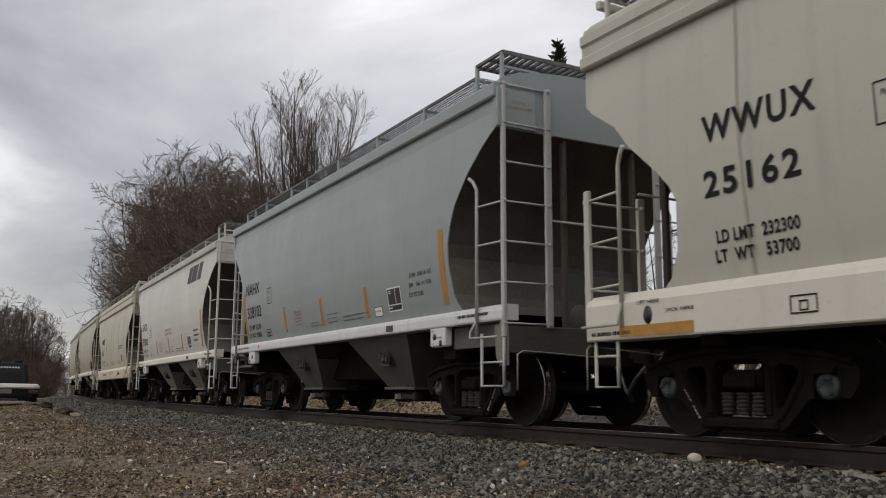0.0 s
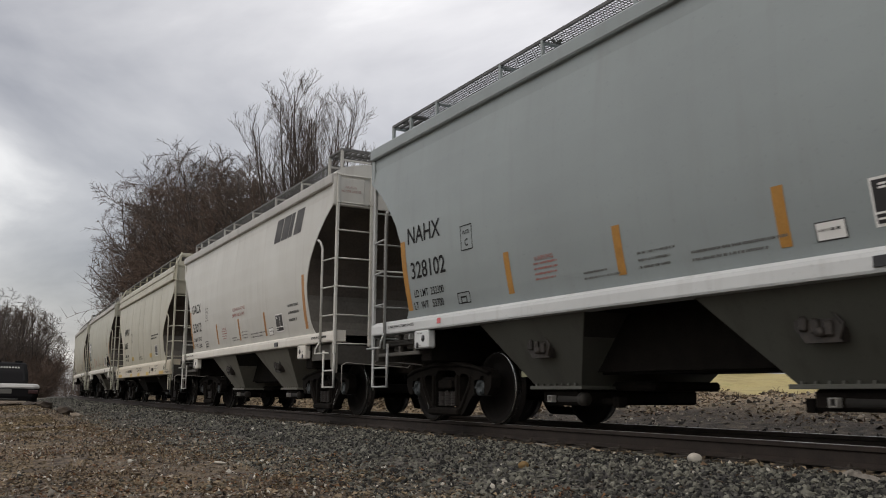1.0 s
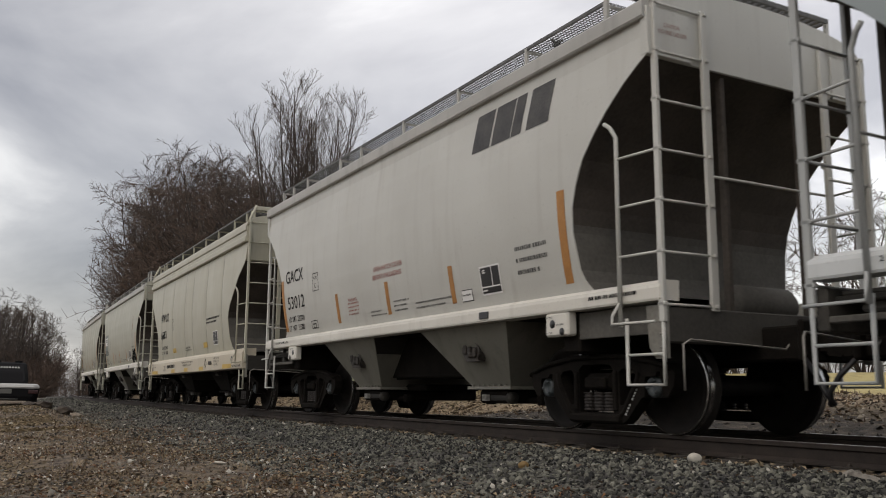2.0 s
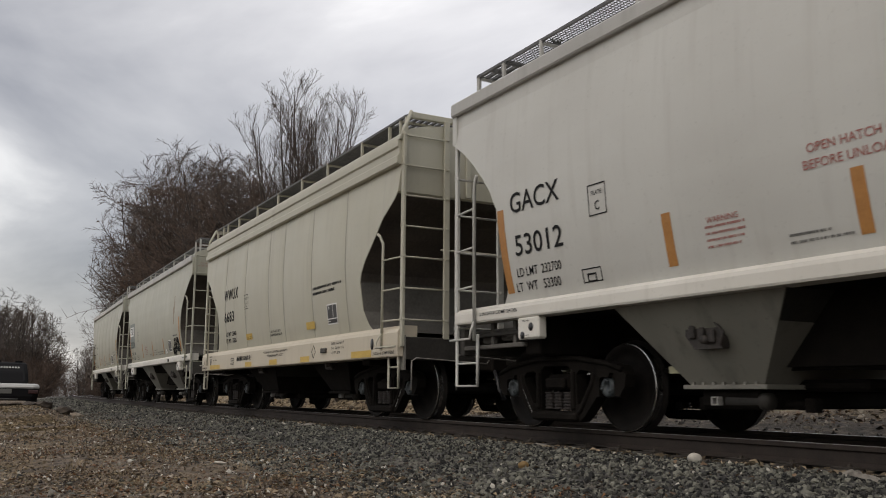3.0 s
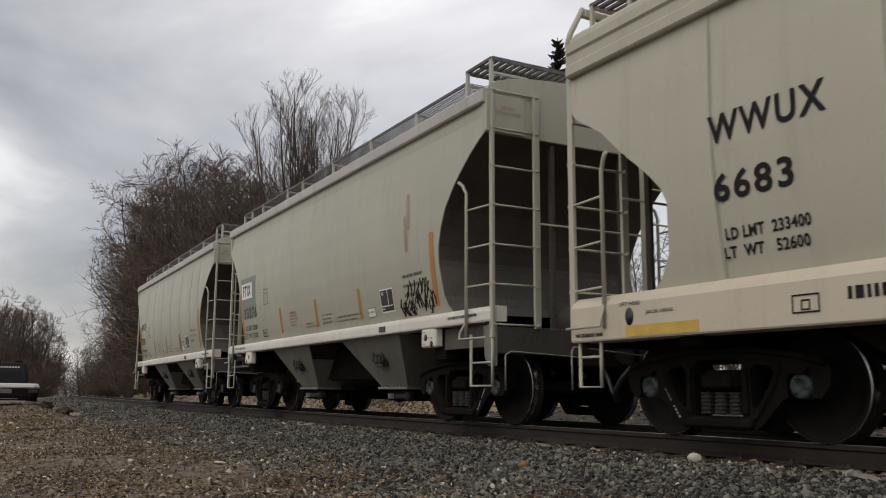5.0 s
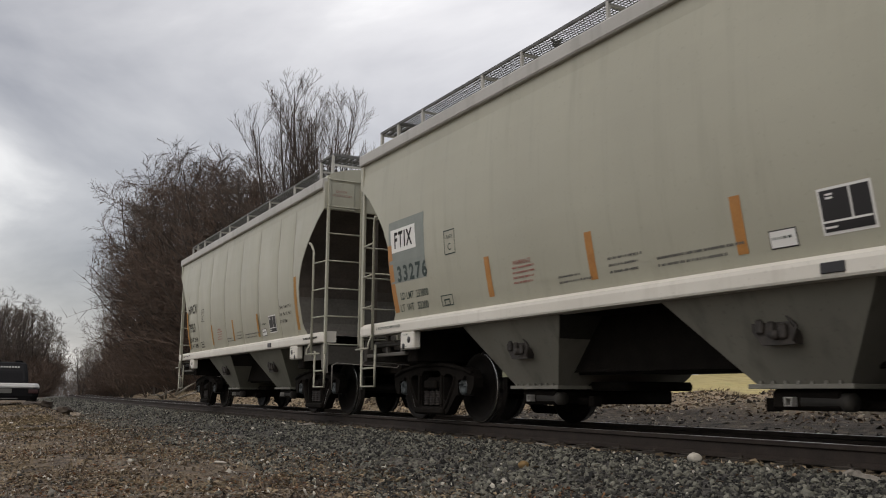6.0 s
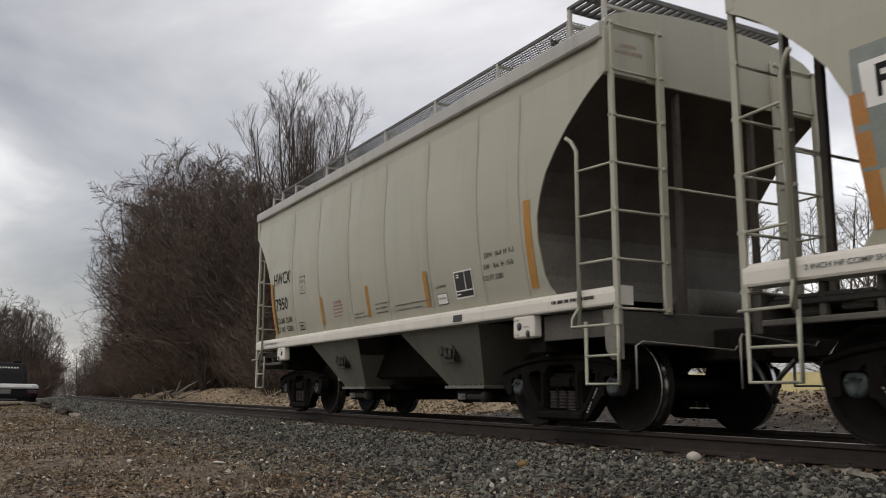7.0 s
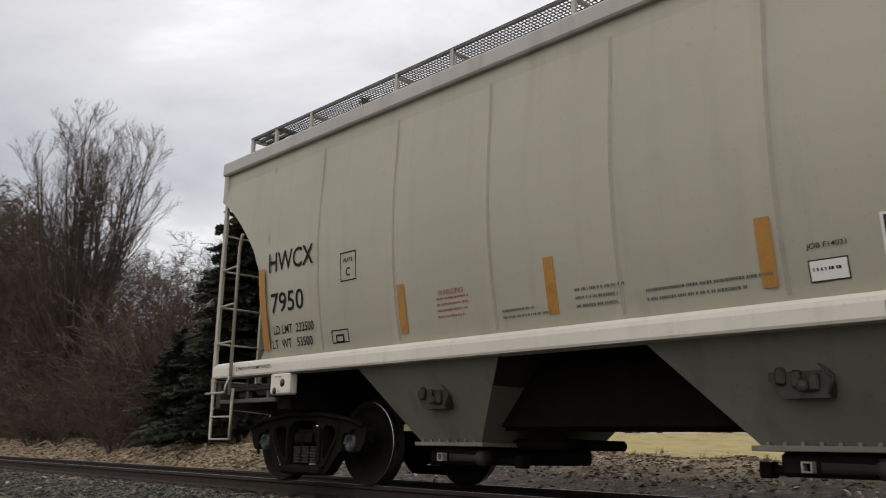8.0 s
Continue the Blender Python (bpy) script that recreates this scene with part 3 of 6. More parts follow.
def grow(seed, height, stems=1, fork=0.35, spread=0.5, levels=4, lean=0.0, up_pull=0.25, limbs=(9, 7, 6), droop=0.0, fine=0.009, reach=0.5, wobble=1.0, slim=0.0085, crown=None, kinked=False):
    """Segments of a bare tree: stems that taper and divide into limbs, boughs and twigs."""
    rng = random.Random(seed)
    segs = []

    def run(p, d, length, r, level):
        n = 8 if level == 0 else (4 if level == 1 else (3 if level == 2 else (2 if kinked else 1)))
        if levels == 3:
            n = (6, 2, 1)[level]
        pts = [(p.copy(), r)]
        step = length / n
        for i in range(n):
            d = (d + Vector((rng.gauss(0, 1), rng.gauss(0, 1), rng.gauss(0, 0.6))) * (0.05 + 0.045 * level) * wobble + Vector((0, 0, up_pull * (0.25 if level else 0.1)))).normalized()
            p = p + d * step
            rr_ = max(r * (1 - 0.80 * (i + 1) / n), fine)
            pts.append((p.copy(), rr_))
        segs.append((level, pts))
        if level >= levels - 1:
            return
        k = limbs[level]
        k = max(2, int(k * rng.uniform(0.8, 1.2)))
        for j in range(k):
            f_ = fork + (0.98 - fork) * (j + rng.random()) / k if level == 0 else 0.18 + 0.8 * (j + rng.random()) / k
            i = min(int(f_ * n), n - 1)
            w = f_ * n - i
            q = pts[i][0].lerp(pts[i + 1][0], w)
            rq = pts[i][1] * (1 - w) + pts[i + 1][1] * w
            dd = (pts[i + 1][0] - pts[i][0]).normalized()
            side = Vector((rng.gauss(0, 1), rng.gauss(0, 1), rng.gauss(0, 0.25)))
            side = (side - dd * side.dot(dd)).normalized()
            nd = (dd * (1 - spread) + side * spread * rng.uniform(0.7, 1.3) + Vector((0, 0, up_pull * 0.6 - droop))).normalized()
            run(q, nd, length * (reach if level == 0 else 0.62) * rng.uniform(0.6, 1.1) * (1.15 - 0.55 * f_), max(rq * 0.68, fine * (1.6 if level == levels - 2 else 1.2)), level + 1)

    for k in range(stems):
        a = 2 * math.pi * (k + rng.random()) / stems
        out = lean * math.sqrt((k + 0.5) / stems) if stems > 8 and levels == 4 else lean
        a = 2.4 * k + rng.random() * 0.5 if stems > 8 else a
        d0 = Vector((math.cos(a) * out, math.sin(a) * out, 1)).normalized()
        run(Vector((math.cos(a) * 0.12 * (stems > 1), math.sin(a) * 0.12 * (stems > 1), -0.3)), d0, height * (0.9 if stems == 1 else (rng.uniform(0.94, 1.0) - 0.10 * k / stems if stems > 14 else rng.uniform(0.84, 1.0))), height * (0.013 if stems == 1 else slim), 0)
    top = max(q.z for _, pts in segs for q, _ in pts)
    k = height / top
    segs = [(l_, [(q * k, r) for q, r in pts]) for l_, pts in segs]
    if crown:  # wayward leaders bend back into a rounded crown: its half width and the height of its middle
        wide_, mid_ = crown[0] * height, crown[1] * height
        for _, pts in segs:
            for q, _ in pts:
                h_ = (q.z - mid_) / (height - mid_) if q.z > mid_ else 0.0
                rho = math.sqrt((q.x * q.x + q.y * q.y) / (wide_ * wide_) + h_ * h_)
                if rho > 0.7:
                    f_ = (0.7 + 0.62 * (rho - 0.7)) / rho
                    q.x, q.y = q.x * f_, q.y * f_
                    if q.z > mid_:
                        q.z = mid_ + (q.z - mid_) * f_
    return segs


def tubes(segs, sides):
    """Rows of points with radii, as tapered tubes in one pair of arrays."""
    V, F = [], []
    o = 0
    for pts in segs:
        d = (pts[-1][0] - pts[0][0]).normalized()
        s = d.orthogonal().normalized()
        t = d.cross(s)
        if len(pts) == 2 and sides == 3:  # the last twigs end in a point
            p, r = pts[0]
            V += [p + s * r, p - s * (r * 0.5) + t * (r * 0.866), p - s * (r * 0.5) - t * (r * 0.866), pts[1][0]]
            F += [(o, o + 1, o + 3), (o + 1, o + 2, o + 3), (o + 2, o, o + 3)]
            o += 4
            continue
        for p, r in pts:
            for k in range(sides):
                c = 2 * math.pi * k / sides
                V.append(p + s * (r * math.cos(c)) + t * (r * math.sin(c)))
        for i in range(len(pts) - 1):
            for k in range(sides):
                a_, b_ = o + i * sides + k, o + i * sides + (k + 1) % sides
                if sides == 3:
                    F += [(a_, b_, b_ + sides), (a_, b_ + sides, a_ + sides)]
                else:
                    F.append((a_, b_, b_ + sides, a_ + sides))
        o += len(pts) * sides
    return np.array([tuple(v) for v in V]), np.array(F)


BARK = surface("grey_brown_bark", (0.028, 0.022, 0.019), (0.085, 0.068, 0.058), 4, 0.9, 0, 0.6, 30, (3, 3, 0.6))
TWIG = surface("brown_twigs", (0.042, 0.032, 0.026), (0.118, 0.09, 0.072), 2, 0.9, 0, 0.2)
RED_TWIG = surface("reddish_brown_twigs", (0.056, 0.039, 0.031), (0.142, 0.098, 0.073), 2, 0.9, 0, 0.2)


def tree(name, label, segs, twig, thick_levels=1):
    ob = new(name)
    tagged(ob, label, "tree")
    v, f = tubes([p for l_, p in segs if l_ <= thick_levels], 5)
    part("trunk", soup("trunk", v, f, BARK, True), None, ob)
    v, f = tubes([p for l_, p in segs if l_ > thick_levels], 3)
    part("crown", soup("crown", v, f, twig), None, ob, "fine bare twigs")
    return ob


def stand(first, spots, group, seed, size):
    """Plants the first tree and its copies, each turned and sized its own way."""
    rng = random.Random(seed)
    for i, (s, lat, h) in enumerate(spots):
        p = place(s, lat, -0.1)
        k = h / size
        m = Matrix.Translation(p) @ Matrix.Rotation(rng.uniform(0, 6.28), 4, "Z")
        ob = first if i == 0 else copy_thing(first, m)
        ob.matrix_basis = m @ Matrix.Diagonal((k * rng.uniform(0.9, 1.1), k * rng.uniform(0.9, 1.1), k, 1))
        tagged(ob, group=group)


FORK = tree("bare_tree", "tall leafless tree with many upright grey stems", grow(14, 18.5, 18, 0.16, 0.34, 4, 0.25, 0.17, (12, 8, 6), fine=0.0052, reach=0.31, wobble=0.65, slim=0.0055, crown=(0.31, 0.50), kinked=True), TWIG)
stand(FORK, [(47.8, 9.5, 20.7)], "bare trees beyond the track", 3, 18.5)
OAK = tree("bare_tree", "broad leafless tree with tangled brown branches", grow(11, 19, 5, 0.12, 0.50, 4, 0.24, 0.07, (13, 9, 8), fine=0.0105, reach=0.47, wobble=1.2, slim=0.0075, crown=(0.34, 0.52)), TWIG)
stand(OAK, [(58, 9.5, 18.6), (68, 8.8, 21.8), (79, 7.6, 24.0), (90, 7.0, 24.5), (107, 8.2, 20), (126, 7, 14.5), (88, 16, 21)], "bare trees beyond the track", 5, 19)
ASH = tree("bare_tree", "leafless tree with reddish-brown twigs and a rounded crown", grow(23, 17, 5, 0.08, 0.54, 4, 0.28, 0.06, (13, 9, 8), fine=0.0105, reach=0.47, wobble=1.2, slim=0.007, crown=(0.34, 0.50)), RED_TWIG)
stand(ASH, [(53, 10.5, 14.5), (64, 7.4, 19.0), (74, 7.0, 22.6), (85, 6.4, 22.6), (99, 6.6, 19.5), (116, 6.6, 16.5), (138, 6.5, 12), (46, 14, 10.5), (36, 10.9, 9), (38.5, 12.2, 11), (41, 10.6, 9), (34, 12.8, 9), (156, 7, 10), (182, 7, 11), (57, 15, 14), (78, 14, 17.5), (94, 8.2, 21), (81, 9.0, 21.5), (69, 10, 19.5)], "bare trees beyond the track", 7, 17)
# the haze of distance is put into a paler twig colour
FAR = tree("bare_tree", "distant leafless tree with a rounded crown paled by painted haze", grow(31, 18, 4, 0.10, 0.52, 4, 0.24, 0.08, (10, 7, 5), fine=0.017, reach=0.48, wobble=1.2, slim=0.008, crown=(0.34, 0.50)), surface("haze_paled_twigs", (0.062, 0.050, 0.043), (0.15, 0.124, 0.105), 2, 0.9, 0, 0.2))
stand(FAR, [(129, -6.0, 14.7), (127, -8, 14.5), (128, -10.5, 15.5), (133, -6.4, 13), (134, -9.5, 15.5), (149, -8.5, 17), (159, -4.8, 13), (169, -6.5, 16), (139, -13, 16), (189, -4, 11), (215, -1, 9), (235, 2, 10), (260, -4, 12), (127, -17, 16), (200, -9, 15), (225, -12, 17), (240, -6, 12), (180, 1.5, 12), (205, 4, 14), (250, 3, 14), (144, -4.8, 12), (132, -7.5, 15.5), (137, -11, 17), (142, -7, 15), (153, -11, 18), (175, -9, 18), (131, -13, 16), (162, 4.5, 12), (195, 3.5, 13), (122, 6.0, 12), (130, 5.6, 13), (146, 5.2, 12), (171, 4.0, 12),
            (33, 41, 13), (38, 44, 15), (44, 40, 14), (50, 46, 16), (57, 42, 15), (29, 47, 14), (24, 44, 13), (66, 45, 16), (18, 48, 14)], "distant bare trees", 9, 18)


# undergrowth: many thin rods from one foot
SHRUB = tree("bare_shrub", "dense leafless brown thicket of thin stems", grow(41, 5.5, 12, 0.06, 0.5, 3, 0.55, 0.12, (10, 7), fine=0.012, wobble=1.3), RED_TWIG, 0)
rs_ = random.Random(77)
spots = []
for s in np.arange(36, 150, 2.8):
    spots.append((s + rs_.uniform(-1, 1), rs_.uniform(7.4, 8.8) - 1.6 * smooth_step(60, 90, s), rs_.uniform(3.5, 6.5)))
    if s < 112:
        spots.append((s + rs_.uniform(-1, 1), rs_.uniform(9.5, 13), rs_.uniform(5.5, 8.5)))
for s in np.arange(126, 200, 8):
    spots.append((s, rs_.uniform(-5, -8), rs_.uniform(4, 6.5)))
    spots.append((s, rs_.uniform(-9, -14), rs_.uniform(5, 8)))
spots += [(q * 4.6 - 4, 42 + (q * 37 % 11) * 0.6, 5 + (q * 13 % 5) * 0.6) for q in range(15)]
for s in np.arange(104, 190, 5):  # the far end of the thicket, close to the rails
    spots.append((s, rs_.uniform(4.6, 6.4), rs_.uniform(4.0, 7.0)))
for s in np.arange(121, 165, 3.5):  # scrub under the far trees
    spots.append((s, rs_.uniform(-4.6, -7.5), rs_.uniform(4.5, 7.5)))
spots += [(150, 5, 4.5), (158, 4.5, 4.5), (166, 5, 5), (175, 4, 5), (185, 4, 5), (195, 3.5, 5), (160, 8, 6), (178, 8, 6), (205, -2, 4), (214, 1, 4.5), (222, 4, 5), (232, -4, 5), (240, 0, 5)]
stand(SHRUB, spots, "thicket beyond the track", 13, 5.5)


# evergreens: a trunk and whorls of drooping boughs with short sprays of needles
NEEDLE = surface("dark_evergreen_needles", (0.012, 0.016, 0.010), (0.036, 0.042, 0.026), 3, 0.8, 0, 0.2, shift=0.5)


def conifer(seed, height, radius):
    rng = random.Random(seed)
    ob = new("evergreen_tree")
    tagged(ob, "dark green evergreen tree with drooping boughs", "tree", "evergreens beyond the track")
    v, f = tubes([[(Vector((0, 0, -0.3)), height * 0.014), (Vector((0, 0, height * 0.6)), height * 0.008), (Vector((0, 0, height)), 0.015)]], 8)
    part("trunk", soup("trunk", v, f, BARK, True), None, ob)
    V, F = [], []
    z = height * 0.05
    while z < height * 0.985:
        k = 1 - z / height
        n = rng.randint(11, 14) if k > 0.14 else 5
        for j in range(n):
            a = rng.uniform(0, 6.283)
            bulge = 1 + 0.30 * noise.noise((1.3 * math.cos(a), 1.3 * math.sin(a), z * 0.55 + seed))
            L = radius * (k ** 0.75) * rng.uniform(0.5, 1.15) * bulge + 0.12
            d = Vector((math.cos(a), math.sin(a), 0))
            m = max(4, int(L * 9))
            zj = rng.uniform(-0.22, 0.22) * min(1, 3 * k)
            for q in range(m):
                t = (q + 0.6) / m
                c = Vector((0, 0, z + zj)) + d * (L * t) + Vector((0, 0, (0.25 if k < 0.2 else -0.22) * L * t * t + 0.12 * L * t))
                for sg in (-1, 1):
                    w = Vector((-d.y, d.x, 0)) * sg
                    ln = (0.46 if k > 0.14 else 0.24) * (1.15 - 0.6 * t) * min(1.0, 0.35 + L * 0.4) * rng.uniform(0.7, 1.4)
                    tip = c + (w * 0.8 + d * 0.55 + Vector((0, 0, rng.uniform(-0.55, 0.15)))) * ln
                    o = len(V)
                    up_ = Vector((0, 0, 0.05 + 0.05 * rng.random()))
                    V += [c - d * 0.10, c + d * 0.14 + up_, tip, c.lerp(tip, 0.55) - up_ * 1.6]
                    F += [(o, o + 1, o + 2), (o, o + 2, o + 3)]
        z += 0.16 + 0.20 * k
    part("crown", soup("crown", np.array([tuple(p) for p in V]), np.array(F), NEEDLE), None, ob, "dark green needle sprays")
    return ob


for i, (s, lat, h, r) in enumerate(((29.8, 9.9, 10.8, 3.3), (34.1, 18.0, 17.65, 2.5), (33.6, 9.0, 4.6, 1.7))):
    c = conifer(60 + i, h, r)
    c.location = place(s, lat, -0.1)

# a heap of dead branches on the bank
LOG = surface("bleached_dead_wood", (0.16, 0.14, 0.12), (0.42, 0.39, 0.34), 5, 0.85, 0, 0.4, 30, (1, 1, 1))
pile = new("branch_pile")
tagged(pile, "bleached dead branches lying on the bank", "branches")
b0 = place(65, 5.6, 0.12)
pile.location = b0
rb = random.Random(9)
hd = on_track(65)[1]
for i in range(11):
    o = Vector((hd.y, -hd.x, 0)) * rb.uniform(-1.6, 1.2) + Vector((0, 0, rb.uniform(-0.05, 0.25)))
    d = Vector((hd.y, -hd.x, 0)) * rb.uniform(-0.6, 1.0) - Vector((hd.x, hd.y, 0)) * rb.uniform(0.2, 0.8) + Vector((0, 0, rb.uniform(0.1, 0.6)))
    d = d.normalized() * rb.uniform(1.4, 3.0)
    sh = Shape().tube([o, o + d * 0.5 + Vector((0.1, 0, 0.12)), o + d], [0.08, 0.06, 0.02], 6)
    part("branch", sh, LOG, pile)

# ---- the train: six covered hopper cars with two bays
PITCH, BOGIE, HALF = 12.709, 4.138, 5.575
K = 0.96  # survey units to metres
CARS, WHEELS = [], []
# dark brown that stands in for the shade in the car ends
RECESS_SHADE = surface("end_recess_shade_brown", (0.030, 0.025, 0.021), (0.082, 0.068, 0.057), 1.5, 0.85, 0, 0.2, 25)
# grime on platforms and shafts, and the painted shade of the inner bay sheets
SHADED_GRIME = surface("road_grime_and_shade", (0.012, 0.011, 0.009), (0.039, 0.035, 0.029), 2.5, 0.8, 0, 0.3, 25)
# dust, and on the end walls the shade of the recess as well
DUST_AND_SHADE = surface("dusty_shaded_brown_grey", (0.05, 0.047, 0.042), (0.12, 0.113, 0.10), 1.5, 0.8, 0, 0.2, 25)
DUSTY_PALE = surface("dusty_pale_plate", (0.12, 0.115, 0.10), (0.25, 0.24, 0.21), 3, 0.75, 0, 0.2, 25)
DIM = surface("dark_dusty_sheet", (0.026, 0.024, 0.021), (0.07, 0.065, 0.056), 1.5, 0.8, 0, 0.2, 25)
# darker copies of the car paints: grime plus the shade on the bays
GRIME_SHADE_BLUE = car_paint("grimy_shaded_olive_paint", (0.095, 0.097, 0.083), (0.055, 0.054, 0.046), (0.043, 0.04, 0.034), 0.7)
GRIME_SHADE_WHITE = car_paint("grimy_shaded_white_paint", (0.23, 0.222, 0.19), (0.12, 0.116, 0.098), (0.085, 0.08, 0.068), 0.8)
GRIME_SHADE_TAN = car_paint("grimy_shaded_grey_paint", (0.20, 0.20, 0.165), (0.12, 0.118, 0.098), (0.085, 0.08, 0.065), 0.75)
ROUND_EDGE = [(1.39, 4.60), (1.50, 4.50), (1.62, 4.45), (2.0, 4.42), (2.25, 4.45), (2.45, 4.52), (2.7, 4.65), (2.9, 4.82), (3.1, 5.02), (3.3, 5.26), (3.42, 5.44), (3.5, 5.575), (3.91, 5.575)]
ROUND_SIDE = [(1.39, 1.455), (1.6, 1.505), (1.9, 1.56), (2.2, 1.597), (2.6, 1.62), (3.0, 1.615), (3.4, 1.588), (3.7, 1.555), (3.91, 1.525)]
ANGLE_EDGE = [(1.30, 4.52), (1.40, 4.38), (1.62, 4.24), (2.06, 4.20), (2.2, 4.26), (2.37, 4.42), (2.69, 4.80), (2.92, 5.04), (3.15, 5.42), (3.25, 5.52), (3.62, 5.56), (3.75, 5.56)]
ANGLE_EDGE_FULL = [(1.30, 4.62), (1.40, 4.50), (1.62, 4.38), (2.06, 4.33), (2.2, 4.40), (2.37, 4.55), (2.69, 4.90), (2.92, 5.08), (3.15, 5.42), (3.25, 5.52), (3.62, 5.56), (3.75, 5.56)]
ANGLE_SIDE = [(1.30, 1.45), (1.6, 1.50), (2.0, 1.545), (2.4, 1.57), (2.8, 1.572), (3.2, 1.556), (3.5, 1.53), (3.75, 1.50)]


def along(table, z):
    return float(np.interp(z, [a for a, b in table], [b for a, b in table]))


def body_shape(edge, side, seams, swell):
    """The closed tub: at each height as long and as wide as the tables say, its sheets slightly swollen between the welds."""
    sh = Shape()
    zs = sorted(set([a for a, b in edge] + [a for a, b in side] + list(np.linspace(edge[0][0], edge[-1][0], 15))))
    inner = set(np.linspace(-4.15, 4.15, 50))
    for q in seams:
        if abs(q) < 4.15:
            inner |= {q, q - 0.03, q + 0.03, q - 0.07, q + 0.07, q - 0.13, q + 0.13}
    inner = sorted((x for x in inner if abs(x) <= 4.15), reverse=True)
    outer = (0.0, 0.3, 0.65)
    rows = []
    top = edge[-1][0]
    for z in zs:
        e_, w_ = along(edge, z), along(side, z)
        xs = [e_ - (e_ - 4.15) * t for t in outer] + inner + [-(e_ - (e_ - 4.15) * t) for t in outer[::-1]]
        ring = []
        for x in xs:
            d = min(abs(x - q) for q in seams)
            dent = -swell * (0.55 * math.exp(-(d / 0.05) ** 2) + 0.45 * math.exp(-(d / 0.16) ** 2))
            ring.append((x, w_ + dent * (1 - smooth_step(top - 0.55, top - 0.22, z)), z))
        rows.append(ring)
    cols = len(rows[0]) - 1
    k = cols + 1
    for sign in (1, -1):
        sh.add([(x, y * sign, z) for r in rows for x, y, z in r], [(a * k + b, a * k + b + 1, a * k + k + b + 1, a * k + k + b) for a in range(len(rows) - 1) for b in range(cols)], True)
    for sign in (1, -1):
        v = []
        for z in zs:
            e_, w_ = along(edge, z), along(side, z)
            v += [(sign * e_, w_, z), (sign * e_, -w_, z)]
        sh.add(v, [(2 * i, 2 * i + 1, 2 * i + 3, 2 * i + 2) for i in range(len(zs) - 1)], False)
    return sh


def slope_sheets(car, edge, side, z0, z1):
    """The end sheets that slant in below the eave, and the wall below them, their shade put into dark colours."""
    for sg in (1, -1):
        for a, b, mat, name, label in ((z0, z1, RECESS_SHADE, "slope_sheet", "slanting end sheet coloured dark for its shade"), (edge[0][0], z0, DUST_AND_SHADE, "end_wall", "dusty brown-grey end wall with painted shade")):
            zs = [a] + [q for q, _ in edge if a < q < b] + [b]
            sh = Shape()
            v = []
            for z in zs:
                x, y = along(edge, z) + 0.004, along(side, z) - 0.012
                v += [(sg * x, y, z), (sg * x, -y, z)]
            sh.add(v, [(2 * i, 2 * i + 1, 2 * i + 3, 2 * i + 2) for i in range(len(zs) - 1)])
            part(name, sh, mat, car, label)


def roof_shape(w, z0, crown, half):
    sh = Shape()
    n = 14
    prof = [(w, z0 - 0.34)] + [(w * math.cos(math.pi * i / n), z0 + crown * math.sin(math.pi * i / n) ** 0.8) for i in range(n + 1)] + [(-w, z0 - 0.34)]
    k = n + 3
    sh.add([(x, y, z) for x in (-half, half) for y, z in prof], [(i, i + 1, i + 1 + k, i + k) for i in range(k - 1)], True)
    for s in (0, 1):
        sh.add([((-half, half)[s], y, z) for y, z in prof], [tuple(range(k))])
    return sh


def grating(x0, x1, y0, y1, z, cell=0.062, bar=0.014, deep=0.007):
    """An open steel grating: slanting strips that cross, inside a rim."""
    sh = Shape()
    n, m = max(1, round((x1 - x0) / cell)), max(1, round((y1 - y0) / cell))
    t = bar / 2
    for i in range(n + 1):
        x = x0 + (x1 - x0) * i / n
        sh.box(x - t, x + t, y0, y1, z - deep, z)
    for j in range(m + 1):
        y = y0 + (y1 - y0) * j / m
        sh.box(x0, x1, y - t, y + t, z - deep * 0.9, z - deep * 0.15)
    for y in (y0, y1):
        sh.box(x0, x1, y - 0.012, y + 0.012, z - 0.03, z + 0.006)
    return sh


def treads(x0, x1, y0, y1, z):
    """A crossing of upright bars set side by side, inside a rim."""
    sh = Shape()
    n = round((y1 - y0) / 0.105)
    for i in range(n + 1):
        y = y0 + (y1 - y0) * i / n
        sh.box(x0, x1, y - 0.022, y + 0.022, z - 0.035, z)
    for x in (x0, (x0 + x1) / 2, x1):
        sh.box(x - 0.014, x + 0.014, y0, y1, z - 0.045, z + 0.006)
    return sh


def seat(side, x, z):
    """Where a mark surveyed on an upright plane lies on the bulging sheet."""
    base = 1.507 if side is RS else (1.536 if side is AS else None)
    slant = 1.5 if x > 3 else (0.45 if x > -3 else 1.9)
    return x if base is None else x - (side(z) - base) * slant


